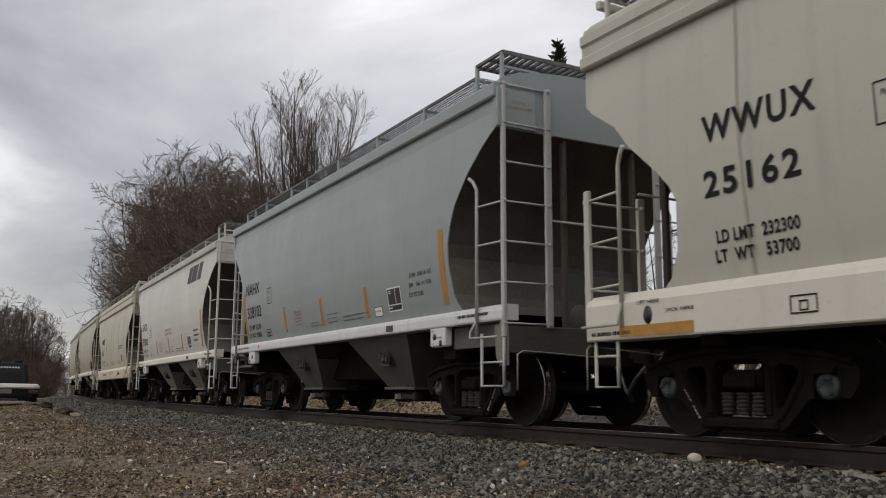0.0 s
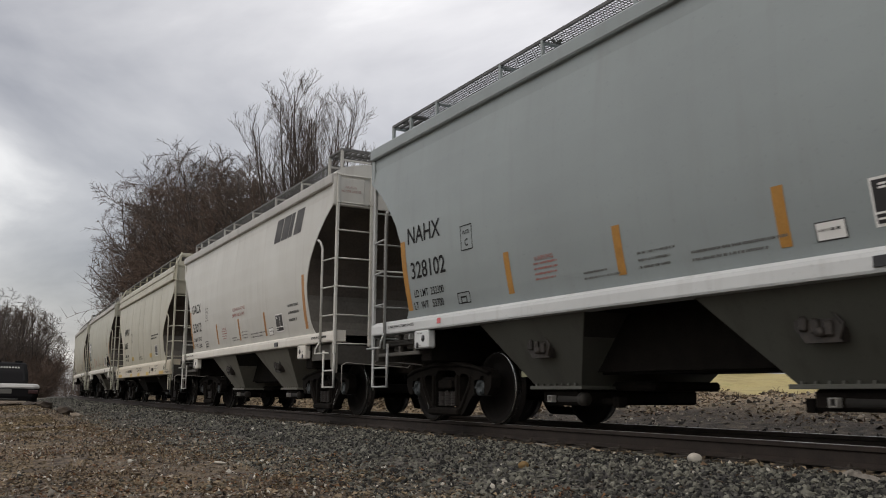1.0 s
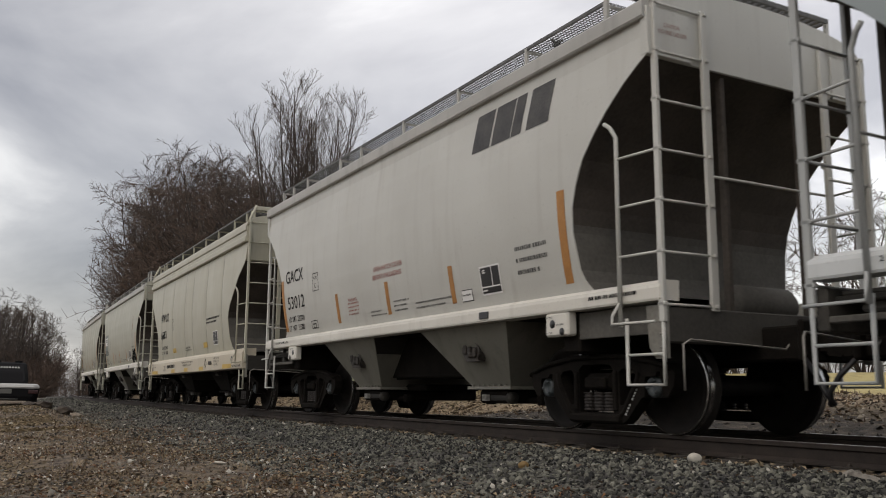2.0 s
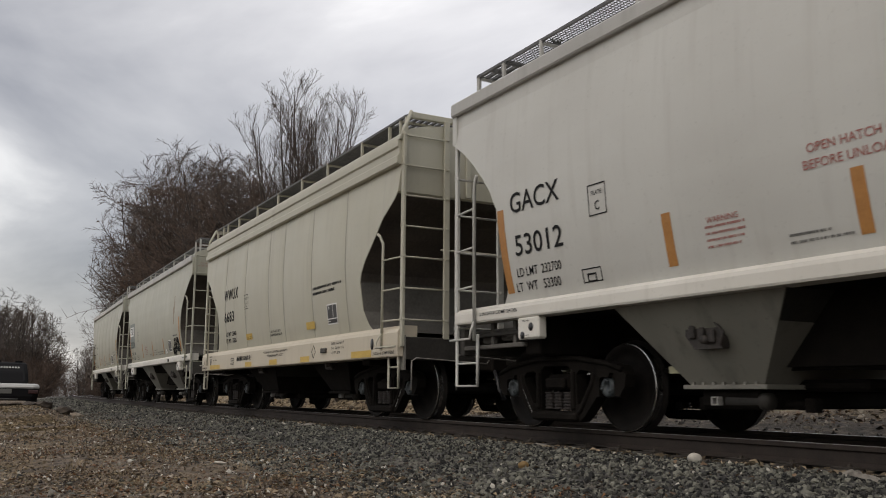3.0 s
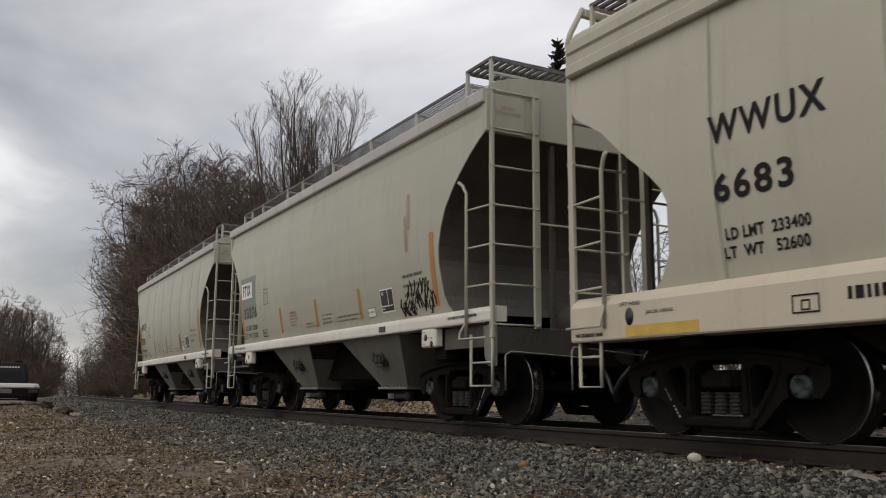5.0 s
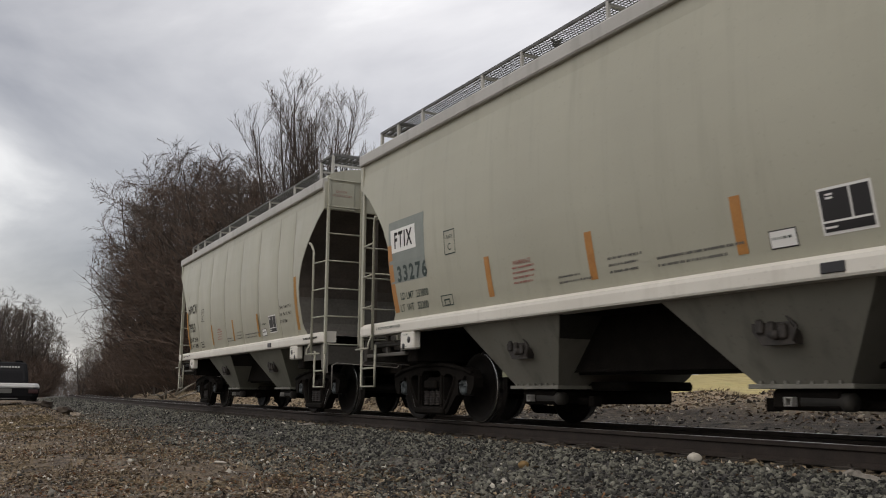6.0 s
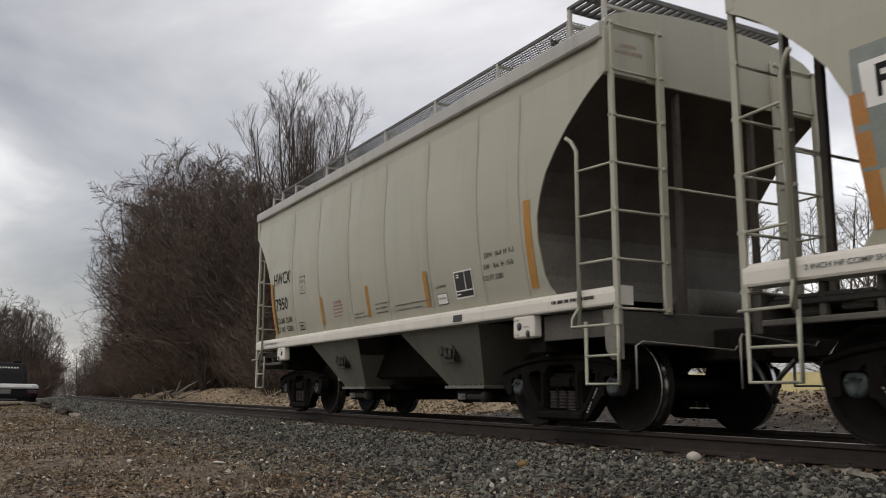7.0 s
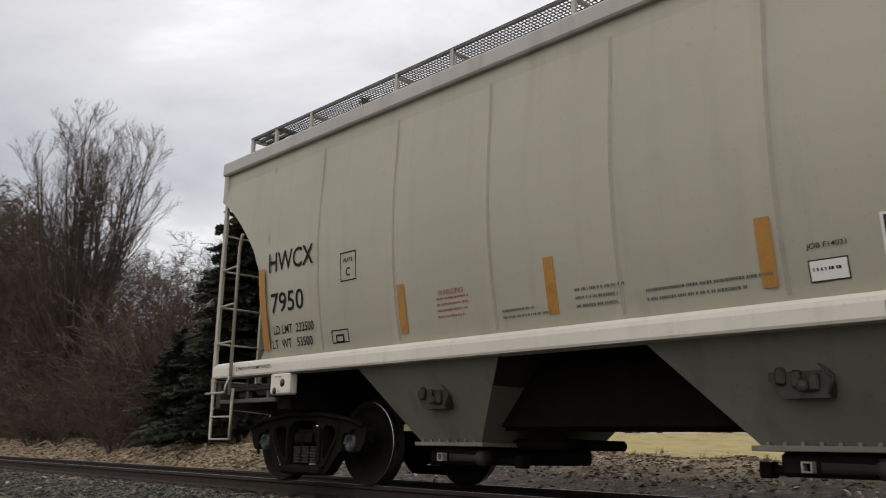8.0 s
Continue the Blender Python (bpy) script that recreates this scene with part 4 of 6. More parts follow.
def lettering(text, x, z, width, height, side, mat, parent, name="lettering", label="", lift=0.006, heavy=0.008):
    """Painted characters on the near side: x is where they begin, z their foot."""
    cu = bpy.data.curves.new("lettering", "FONT")
    cu.body = text
    cu.resolution_u = 3
    cu.offset = heavy
    cu.space_character = 1.0 + (12 if height > 0.19 else 4) * max(0.0, heavy - 0.01)
    tmp = bpy.data.objects.new("lettering", cu)
    me = bpy.data.meshes.new_from_object(tmp)
    bpy.data.objects.remove(tmp)
    n = len(me.vertices)
    co = np.zeros(n * 3)
    me.vertices.foreach_get("co", co)
    co = co.reshape(-1, 3)
    lo, hi = co.min(0), co.max(0)
    fx, fz = (co[:, 0] - lo[0]) / (hi[0] - lo[0]), (co[:, 1] - lo[1]) / (hi[1] - lo[1])
    px, pz = seat(side, x, z + height / 2) - fx * width, z + fz * height
    out = np.stack([px, [side(q) + lift for q in pz], pz], 1)
    me.vertices.foreach_set("co", out.ravel())
    faces = [tuple(q.vertices) for q in me.polygons]
    group = list(range(n))

    def root(i):
        while group[i] != i:
            group[i] = group[group[i]]
            i = group[i]
        return i

    for q in faces:
        for i in q[1:]:
            group[root(i)] = root(q[0])
    if height < 0.15:
        sh = Shape().add(out, faces)
        return tagged(part(name, sh, mat, parent, label), kind="stuff")
    for g in sorted({root(q[0]) for q in faces}):
        own = [q for q in faces if root(q[0]) == g]
        ids = sorted({i for q in own for i in q})
        at = {i: k for k, i in enumerate(ids)}
        part("letter", Shape().add([out[i] for i in ids], [tuple(at[i] for i in q) for q in own]), mat, parent, "black painted character")
    return None


def decal(x0, x1, z0, z1, side, mat, parent, name, label="", skew=0.0, lift=0.004, seg=6):
    """A flat mark on the near side that follows its curve; skew: how far its head leans."""
    sh = Shape()
    v = []
    d0 = seat(side, 0, (z0 + z1) / 2)
    x0, x1 = x0 + d0, x1 + d0
    for i in range(seg + 1):
        z = z0 + (z1 - z0) * i / seg
        d = skew * i / seg
        v += [(x0 + d, side(z) + lift, z), (x1 + d, side(z) + lift, z)]
    sh.add(v, [(2 * i, 2 * i + 1, 2 * i + 3, 2 * i + 2) for i in range(seg)])
    return part(name, sh, mat, parent, label)


def bars(x, z, widths, height, gap, side, mat, parent, name="small_print", lift=0.004):
    """Lines of print too small to read, as broken bars."""
    sh = Shape()
    x = seat(side, x, z)
    for i, w in enumerate(widths):
        zz = z - i * gap
        q = x
        rnd = random.Random(int(1000 * (abs(x) + zz)) + i)
        while q > x - w:
            l_ = min(rnd.uniform(0.3, 0.9) * height, q - (x - w))
            y = side(zz) + lift
            sh.add([(q, y, zz), (q - l_, y, zz), (q - l_, side(zz + height) + lift, zz + height), (q, side(zz + height) + lift, zz + height)], [(0, 1, 2, 3)])
            q -= l_ + (0.25 if rnd.random() < 0.8 else 0.8) * height
    return tagged(part(name, sh, mat, parent), kind="stuff")


def outline_box(x0, x1, z0, z1, side, mat, parent, name, t=0.012):
    sh = Shape()
    x0, x1 = seat(side, x0, (z0 + z1) / 2), seat(side, x1, (z0 + z1) / 2)
    for a, b, c, d in ((x0, x1, z0, z0 + t), (x0, x1, z1 - t, z1), (x0, x0 + t, z0, z1), (x1 - t, x1, z0, z1)):
        sh.add([(a, side(c) + 0.005, c), (b, side(c) + 0.005, c), (b, side(d) + 0.005, d), (a, side(d) + 0.005, d)], [(0, 1, 2, 3)])
    return part(name, sh, mat, parent)


def ladder(parent, mat, xa, ya, xb, yb, z0, z1, levels, stile=0.035, name="ladder", inner=0.045, top=None):
    """An outer and a broader inner stile and their rungs, each a piece of its own under the ladder."""
    sh = Shape()
    sh.box(xa - stile, xa + stile, ya - 0.022, ya + 0.022, z0, z1, 0.006)
    lad = part(name, sh, mat, parent)
    ch = Shape().box(xb - 0.022, xb + 0.022, yb - inner, yb + inner, z0 + 0.12, top or z1, 0.006)
    part("stile", ch, mat, lad)
    for z in levels:
        rg_ = Shape().tube([(xa, ya, z), (xb, yb, z)], 0.013, 6)
        for y in (ya, yb):  # bolted feet
            rg_.box(xa - stile - 0.012, xa + stile + 0.012, y - 0.022, y + 0.022, z - 0.018, z + 0.018, 0.006)
        part("rung", rg_, mat, lad)
    return lad


SHARED = {}


def shared(key, make):
    if key not in SHARED:
        SHARED[key] = make()
    return SHARED[key]


def wheelset_mesh():
    sh = Shape()
    prof = [(0.62, 0.07), (0.655, 0.11), (0.66, 0.16), (0.715, 0.20), (0.735, 0.33), (0.70, 0.39), (0.685, 0.43), (0.69, 0.485), (0.70, 0.49), (0.715, 0.475), (0.722, 0.46), (0.825, 0.455), (0.83, 0.44), (0.825, 0.395), (0.785, 0.375), (0.765, 0.31), (0.775, 0.19), (0.835, 0.14), (0.835, 0.09), (0.99, 0.08), (0.99, 0.0)]
    for sg in (1, -1):
        sh.lathe([(a * sg, r) for a, r in prof], 40)
    sh.lathe([(-0.66, 0.09), (-0.3, 0.08), (0.3, 0.08), (0.66, 0.09)], 14)
    return sh.mesh("wheelset", WHEEL_STEEL)


def tread_mesh():
    sh = Shape()
    for sg in (1, -1):
        sh.lathe([(0.735 * sg, 0.4585), (0.800 * sg, 0.4585)], 40)
        sh.lathe([(0.8285 * sg, 0.453), (0.8305 * sg, 0.446)], 40)
    return sh.mesh("tread", BRIGHT_STEEL)


def cap_mesh():
    sh = Shape()
    for sg in (1, -1):
        sh.lathe([(0.93 * sg, 0.105), (1.075 * sg, 0.105), (1.085 * sg, 0.09), (1.09 * sg, 0.05), (1.075 * sg, 0.045), (1.075 * sg, 0.0)], 20)
        for k in range(3):
            a = 2 * math.pi * k / 3
            sh.lathe([(1.08 * sg, 0.017), (1.105 * sg, 0.017), (1.105 * sg, 0.0)], 6, "y", (0.068 * math.cos(a), 0, 0.068 * math.sin(a)))
    return sh.mesh("bearing_cap", AXLE_BLUE)


def pierced(outline, holes, y0, y1, mat, name):
    """A plate in x and z with holes through it, from y0 to y1, its rims chamfered."""
    bm = bmesh.new()
    for loop in [outline] + holes:
        vs = [bm.verts.new((x, y1, z)) for x, z in loop]
        for i, p in enumerate(vs):
            bm.edges.new((p, vs[(i + 1) % len(vs)]))
    bmesh.ops.triangle_fill(bm, edges=bm.edges[:], use_beauty=True, normal=(0, 1, 0))
    out = bmesh.ops.extrude_face_region(bm, geom=bm.faces[:])
    for p in out["geom"]:
        if isinstance(p, bmesh.types.BMVert):
            p.co.y = y0
    bmesh.ops.recalc_face_normals(bm, faces=bm.faces[:])
    m = bpy.data.meshes.new(name)
    bm.to_mesh(m)
    bm.free()
    m.materials.append(mat)
    return m


def mirrored(half):
    return half + [(-x, z) for x, z in half[::-1]]


def side_frame_mesh():
    """The cast frame of a truck: one casting with a bowed top, two windows, a spring opening and a jaw over each axle."""
    outline = mirrored([(0.20, 0.085), (0.40, 0.09), (0.48, 0.14), (0.69, 0.35), (0.735, 0.36), (0.735, 0.52), (0.76, 0.555), (0.95, 0.555), (0.975, 0.52), (0.975, 0.37), (1.05, 0.36), (1.13, 0.46), (1.15, 0.58), (1.06, 0.68), (0.86, 0.72), (0.60, 0.735), (0.36, 0.79), (0.12, 0.80)])
    side = [(0.365, 0.60), (0.42, 0.64), (0.56, 0.625), (0.61, 0.575), (0.58, 0.50), (0.42, 0.275), (0.375, 0.28)]
    middle = mirrored([(0.27, 0.20), (0.275, 0.64), (0.21, 0.69)])
    return pierced(outline, [side, [(-x, z) for x, z in side], middle], 0.95, 1.09, BLACK_IRON, "side_frame")


def frame_rim_mesh():
    """The raised ribs of the casting: along the top, down the slanting arms and under the springs."""
    sh = Shape()
    sh.tube([(-1.10, 1.09, 0.63), (-0.86, 1.10, 0.70), (-0.36, 1.10, 0.765), (0.36, 1.10, 0.765), (0.86, 1.10, 0.70), (1.10, 1.09, 0.63)], 0.028, 6)
    for sg in (1, -1):
        sh.tube([(sg * 0.66, 1.085, 0.60), (sg * 0.62, 1.09, 0.48), (sg * 0.43, 1.09, 0.21), (sg * 0.34, 1.09, 0.15)], 0.026, 6)
        sh.slab([(sg * 0.78, 0.555), (sg * 0.93, 0.555), (sg * 0.96, 0.60), (sg * 0.75, 0.60)], 1.085, 1.13)
        sh.box(sg * 0.285, sg * 0.345, 1.08, 1.12, 0.22, 0.62, 0.012)
    sh.box(-0.40, 0.40, 0.90, 1.15, 0.10, 0.185, 0.02)
    return sh.mesh("frame_rib", BLACK_IRON)


def arm_print_mesh():
    """A line of white stencilled figures, too small to read, down the slanting arm."""
    sh = Shape()
    d, n = Vector((-0.55, -0.835)), Vector((0.835, -0.55))
    p = Vector((0.605, 0.455))
    for i, w in enumerate((0.032, 0.036, 0.03, 0.034, 0.0, 0.03, 0.034, 0.03, 0.034)):
        if w:
            q = [p, p + d * w * 0.7, p + d * w * 0.7 + n * 0.036, p + n * 0.036]
            sh.add([(c.x, 1.0935, c.y) for c in q], [(0, 1, 2, 3)])
        p = p + d * 0.036
    return sh.mesh("stencil", plain("worn_white_stencil", (0.40, 0.40, 0.38), 0.7))


def spring_mesh():
    sh = Shape()
    prof = []
    for i in range(6):
        z = 0.215 + 0.034 * i
        prof += [(z, 0.060), (z + 0.011, 0.074), (z + 0.022, 0.060)]
    sh.lathe(prof, 12, "z", (0, 1.03, 0))
    return sh.mesh("springs", surface("worn_spring_steel", (0.009, 0.007, 0.006), (0.024, 0.018, 0.015), 20, 0.7, 0.1))


def bolster_mesh():
    sh = Shape()
    sh.box(-0.20, 0.20, -1.06, 1.06, 0.43, 0.60, 0.03)
    sh.box(-0.17, 0.17, 1.06, 1.12, 0.44, 0.56, 0.02)
    sh.box(-0.17, 0.17, -1.12, -1.06, 0.44, 0.56, 0.02)
    sh.lathe([(0.58, 0.0), (0.58, 0.2), (0.66, 0.2), (0.66, 0.0)], 18, "z")
    for x in (-0.42, 0.42):  # brake beams
        sh.box(x - 0.05, x + 0.05, -0.72, 0.72, 0.30, 0.40, 0.015)
    return sh.mesh("bogie", BLACK_IRON)


def bogie(car, x):
    b = part("bogie", shared("bolster", bolster_mesh), BLACK_IRON, car, "grimy black cast truck")
    b.location = (x, 0, 0)
    for sg in (1, -1):
        f_ = part("side_frame", shared("side_frame", side_frame_mesh), None, b)
        part("frame_rib", shared("frame_rib", frame_rim_mesh), None, f_)
        st = part("stencil", shared("arm_print", arm_print_mesh), None, f_, "small white stencilled figures")
        if x * sg < 0:
            st.scale = (-1, 1, 1)
        for dx in (-0.165, 0.0, 0.165):
            sp = part("coil_spring", shared("springs", spring_mesh), None, b, "dark steel coil spring")
            sp.location = (dx, 0, 0)
            if sg < 0:
                sp.rotation_euler = (0, 0, math.pi)
        if sg < 0:
            f_.rotation_euler = (0, 0, math.pi)
    for dx in (0.855, -0.855):
        w = part("wheelset", shared("wheelset", wheelset_mesh), None, b, "brown-black wheels with bright treads on an axle")
        w.location = (dx, 0, 0.457)
        WHEELS.append((w, dx))
    return b


def full_wheelset():
    """Wheel, tread and bearing cap joined in one mesh."""
    m = wheelset_mesh()
    bm = bmesh.new()
    bm.from_mesh(m)
    for i, other in enumerate((tread_mesh(), cap_mesh()), 1):
        k = len(bm.faces)
        bm.from_mesh(other)
        bm.faces.ensure_lookup_table()
        for q in bm.faces[k:]:
            q.material_index = i
    bm.to_mesh(m)
    bm.free()
    m.materials.append(BRIGHT_STEEL)
    m.materials.append(AXLE_BLUE)
    return m


SHARED["wheelset"] = full_wheelset()


def hopper_bay(car, xt0, xt1, xb0, xb1, mat, w=1.43, zt=1.30, zb=0.47, wb=0.93):
    """A discharge bay: slanting sheets down to a flanged mouth with an outlet gate below."""
    sh = Shape()
    sh.add([(x, y, z) for z, xs, ww in ((zt, (xt0, xt1), w), (zb, (xb0, xb1), wb)) for x in xs for y in (-ww, ww)], [(0, 1, 5, 4), (2, 6, 7, 3), (1, 3, 7, 5), (0, 4, 6, 2), (4, 5, 7, 6), (0, 2, 3, 1)])
    bay = part("hopper_bay", sh, mat, car)
    # a near-black sheet over the inner slope puts its shade into colour
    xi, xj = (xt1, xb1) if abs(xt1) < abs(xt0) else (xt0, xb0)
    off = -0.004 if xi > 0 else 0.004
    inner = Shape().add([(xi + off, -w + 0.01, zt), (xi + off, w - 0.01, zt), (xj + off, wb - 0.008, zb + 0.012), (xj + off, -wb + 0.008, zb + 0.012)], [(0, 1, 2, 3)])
    part("inner_sheet", inner, SHADED_GRIME, bay, "inner slope sheet coloured black for its shade")
    fl = Shape()
    fl.box(min(xb0, xb1) - 0.06, max(xb0, xb1) + 0.06, -wb - 0.05, wb + 0.05, zb - 0.035, zb + 0.005, 0.004)
    for i in range(7):
        x = min(xb0, xb1) + (abs(xb1 - xb0)) * (i + 0.5) / 7
        fl.box(x - 0.014, x + 0.014, wb + 0.02, wb + 0.045, zb + 0.005, zb + 0.03)
    part("flange", fl, mat, bay)
    gate = Shape()
    xm = (xb0 + xb1) / 2
    gate.box(xm - 0.34, xm + 0.34, -0.9, 0.9, 0.26, zb - 0.035, 0.03)
    gate.tube([(xm - 0.55, 0.55, 0.30), (xm + 0.55, 0.55, 0.30)], 0.04, 8)
    for a in (-0.6, 0.6):
        gate.box(xm + a - 0.05, xm + a + 0.05, 0.49, 0.61, 0.24, 0.36, 0.01)
    og = part("outlet_gate", gate, BLACK_IRON, bay, "grimy black outlet gate")
    ring = Shape()
    for a, b, c, e in ((-0.04, -0.026, -0.04, 0.04), (0.026, 0.04, -0.04, 0.04), (-0.026, 0.026, 0.026, 0.04), (-0.026, 0.026, -0.04, -0.026)):
        ring.box(xm + 0.12 + a, xm + 0.12 + b, 0.88, 0.97, 0.33 + c, 0.33 + e, 0.005)
    part("drive_socket", ring, shared("socket", lambda: surface("worn_pale_steel", (0.22, 0.215, 0.2), (0.42, 0.41, 0.39), 14, 0.5, 0.2)), og, "worn pale square drive socket")
    shaft = Shape().lathe([(xm - 0.42, 0.0), (xm - 0.42, 0.075), (xm - 0.34, 0.075), (xm - 0.33, 0.05), (xm + 0.04, 0.055), (xm + 0.05, 0.0)], 14, "x", (0, 0.86, 0.33))
    part("gate_shaft", shaft, SHADED_GRIME, og, "dusty grey gate shaft")
    rec = Shape()  # the vibrator bracket on the near sheet
    zc = 0.92
    yb = w - (w - wb) * (zt - zc) / (zt - zb)
    xc = (xt0 + xt1 + xb0 + xb1) / 4
    rec.slab([(xc + 0.20, zc + 0.11), (xc - 0.12, zc + 0.11), (xc - 0.24, zc - 0.04), (xc - 0.22, zc - 0.14), (xc + 0.10, zc - 0.14), (xc + 0.20, zc - 0.02)], yb - 0.06, yb + 0.025)
    for a in (-0.12, 0.0, 0.11):
        rec.box(xc + a - 0.035, xc + a + 0.035, yb + 0.015, yb + 0.06, zc - 0.07 + a * 0.2, zc + 0.05 + a * 0.2, 0.014)
    rec.lathe([(yb + 0.03, 0.04), (yb + 0.08, 0.04), (yb + 0.08, 0.0)], 10, "y", (xc - 0.05, 0, zc - 0.06))
    rec.tube([(xc - 0.22, yb + 0.04, zc - 0.12), (xc - 0.25, yb + 0.04, zc), (xc - 0.13, yb + 0.04, zc + 0.12), (xc + 0.20, yb + 0.04, zc + 0.125)], 0.014, 6)
    part("vibrator_bracket", rec, shared("bracket", lambda: surface("rusty_dark_bracket", (0.012, 0.010, 0.009), (0.06, 0.05, 0.042), 14, 0.6)), bay, "rusty dark bracket")
    return bay


def common_parts(car, mat, sill_mat, kind, short_corner=False):
    """What all the cars share: couplers, trucks, end platforms, ladders, brake gear, roof walk."""
    deep = kind == "angle"
    for x in (BOGIE, -BOGIE):
        bogie(car, x)
    cs = Shape()
    cs.box(-6.05, 6.05, -0.26, 0.26, 0.70, 1.02, 0.02)
    part("centre_sill", cs, BLACK_IRON, car, "grimy black centre sill")
    for sg in (1, -1):
        c = Shape()
        c.box(sg * 6.0, sg * 6.24, -0.12, 0.12, 0.76, 0.98, 0.02)
        c.slab([(sg * 6.2, 0.74), (sg * 6.34, 0.72), (sg * 6.40, 0.80), (sg * 6.40, 0.98), (sg * 6.2, 1.0)], -0.19, 0.13)
        c.box(sg * 6.05, sg * 6.12, -0.34, 0.34, 0.68, 1.06, 0.02)
        cp = part("coupler", c, BLACK_IRON, car, "rusty black knuckle coupler")
        hose = Shape().tube([(sg * 6.1, 0.3, 0.7), (sg * 6.25, 0.34, 0.55), (sg * 6.33, 0.36, 0.42), (sg * 6.38, 0.30, 0.30)], 0.025, 6)
        part("air_hose", hose, LABEL_BLACK, cp, "black rubber hose")
        lev = Shape().tube([(sg * 5.75, 1.42, 0.42), (sg * 5.75, 1.42, 0.82), (sg * 5.78, 1.36, 0.86), (sg * 5.9, 0.3, 0.80), (sg * 5.9, 0.2, 0.9)], 0.0095, 6)
        part("uncoupling_lever", lev, shared("lever", lambda: surface("worn_grey_rod", (0.18, 0.17, 0.155), (0.34, 0.32, 0.29), 9, 0.5, 0.3)), car, "thin grey bent rod")
        # end platform
        pf = part("end_platform", Shape().box(sg * 4.35, sg * 5.50, -1.38, 1.38, 1.05, 1.10, 0.01), SHADED_GRIME, car, "grimy steel end platform")
        part("end_beam", Shape().box(sg * 5.50, sg * 5.60, -1.46, 1.46, 0.84, 1.16, 0.012), SHADED_GRIME if deep else DIM, pf)
        for ys in (1, -1):
            if deep:
                continue
            if sg < 0:  # a closed apron below the sill on one end, open gear on the other
                ap = Shape().box(-5.50, -4.22, ys * 1.36, ys * 1.39, 0.93, 1.20, 0.006)
                part("apron", ap, DUST_AND_SHADE, pf, "dusty grey apron below the sill")
            else:
                part("lower_rail", Shape().box(4.22, 5.50, ys * 1.40, ys * 1.46, 0.90, 0.95, 0.008), DUST_AND_SHADE, pf)
                gr = Shape()
                for x in (4.55, 5.02):
                    gr.box(x - 0.03, x + 0.03, ys * 1.30, ys * 1.36, 0.93, 1.22, 0.006)
                gr.tube([(4.25, ys * 1.32, 1.06), (4.72, ys * 1.34, 1.05), (4.80, ys * 1.34, 1.12), (5.45, ys * 1.34, 1.12)], 0.018, 6)
                gr.box(4.64, 4.92, ys * 1.12, ys * 1.30, 1.0, 1.14, 0.02)
                gr.box(5.12, 5.36, ys * 1.10, ys * 1.28, 0.98, 1.09, 0.02)
                part("brake_pipe", gr, DUST_AND_SHADE, pf, "dusty brackets and pipe below the sill")
        part("bolster_beam", Shape().box(sg * 4.0, sg * 4.28, -1.40, 1.40, 0.80, 1.30, 0.02), BLACK_IRON, pf)
        # brake reservoir and rigging in the opening below the slope sheet
        g = Shape()
        g.lathe([(-0.45, 0.0), (-0.45, 0.16), (-0.38, 0.20), (0.38, 0.20), (0.45, 0.16), (0.45, 0.0)], 16, "y", (sg * 4.95, -0.45, 1.32))
        for y in (-0.8, -0.1):
            g.box(sg * 4.9, sg * 5.0, y - 0.03, y + 0.03, 1.10, 1.2)
        part("air_tank", g, DUST_AND_SHADE, car, "dusty round air tank")
        # the posts carry the same painted shade
        for y in (0.55, -0.55):
            part("end_post", Shape().box(sg * 5.45, sg * 5.53, y - 0.03, y + 0.03, 1.10, 3.50, 0.01), RECESS_SHADE, car, "upright post coloured dark for its shade")
        part("end_rail", Shape().tube([(sg * 5.55, 0.86, 2.44), (sg * 5.55, -0.86, 2.44)], 0.014, 6), mat, car)
    # hand brake wheel on the end that trails
    hb = Shape()
    for i in range(16):
        a, b = 2 * math.pi * i / 16, 2 * math.pi * (i + 1) / 16
        hb.tube([(5.66, -0.55 + 0.27 * math.cos(a), 2.1 + 0.27 * math.sin(a)), (5.66, -0.55 + 0.27 * math.cos(b), 2.1 + 0.27 * math.sin(b))], 0.018, 5, False)
    for i in range(6):
        a = 2 * math.pi * i / 6
        hb.tube([(5.64, -0.55, 2.1), (5.66, -0.55 + 0.27 * math.cos(a), 2.1 + 0.27 * math.sin(a))], 0.013, 5)
    hb.box(5.5, 5.63, -0.7, -0.4, 1.9, 2.25, 0.03)
    part("brake_wheel", hb, BLACK_IRON, car, "dark spoked hand brake wheel")
    for sg in (1, -1):
        for ys in (1, -1):
            # ladder on the end sheet, from the eave to the platform, and one round the corner on the side
            xe = sg * 5.60
            low = short_corner and sg > 0
            levels = [4.07 - 0.445 * q for q in range(7)] if deep else [1.18 + 0.474 * q for q in range(7)]
            if low:
                levels = [q for q in levels if q < 2.4]
            ladder(car, mat, xe, ys * 1.50, xe, ys * (0.80 if deep else 0.86), 1.02, 2.40 if low else (4.05 if not deep else 4.12), levels, 0.040 if deep else 0.032, "end_ladder", top=None if low else (4.06 if not deep else 4.37))
            top = 2.98 if not deep else 2.70
            sl = Shape()
            xs = sg * (5.10 if not deep else 5.06)
            sl.tube([(xs, ys * 1.56, 1.0), (xs, ys * 1.56, top - 0.16), (xs - sg * 0.06, ys * 1.58, top - 0.05), (xs - sg * 0.12, ys * 1.60, top)], 0.022, 6)
            s2 = part("side_ladder", sl, mat, car)
            for z in levels:
                if 1.3 < z < top - 0.1:
                    part("rung", Shape().tube([(xs, ys * 1.56, z), (xe, ys * 1.50, z)], 0.014, 6), mat, s2)
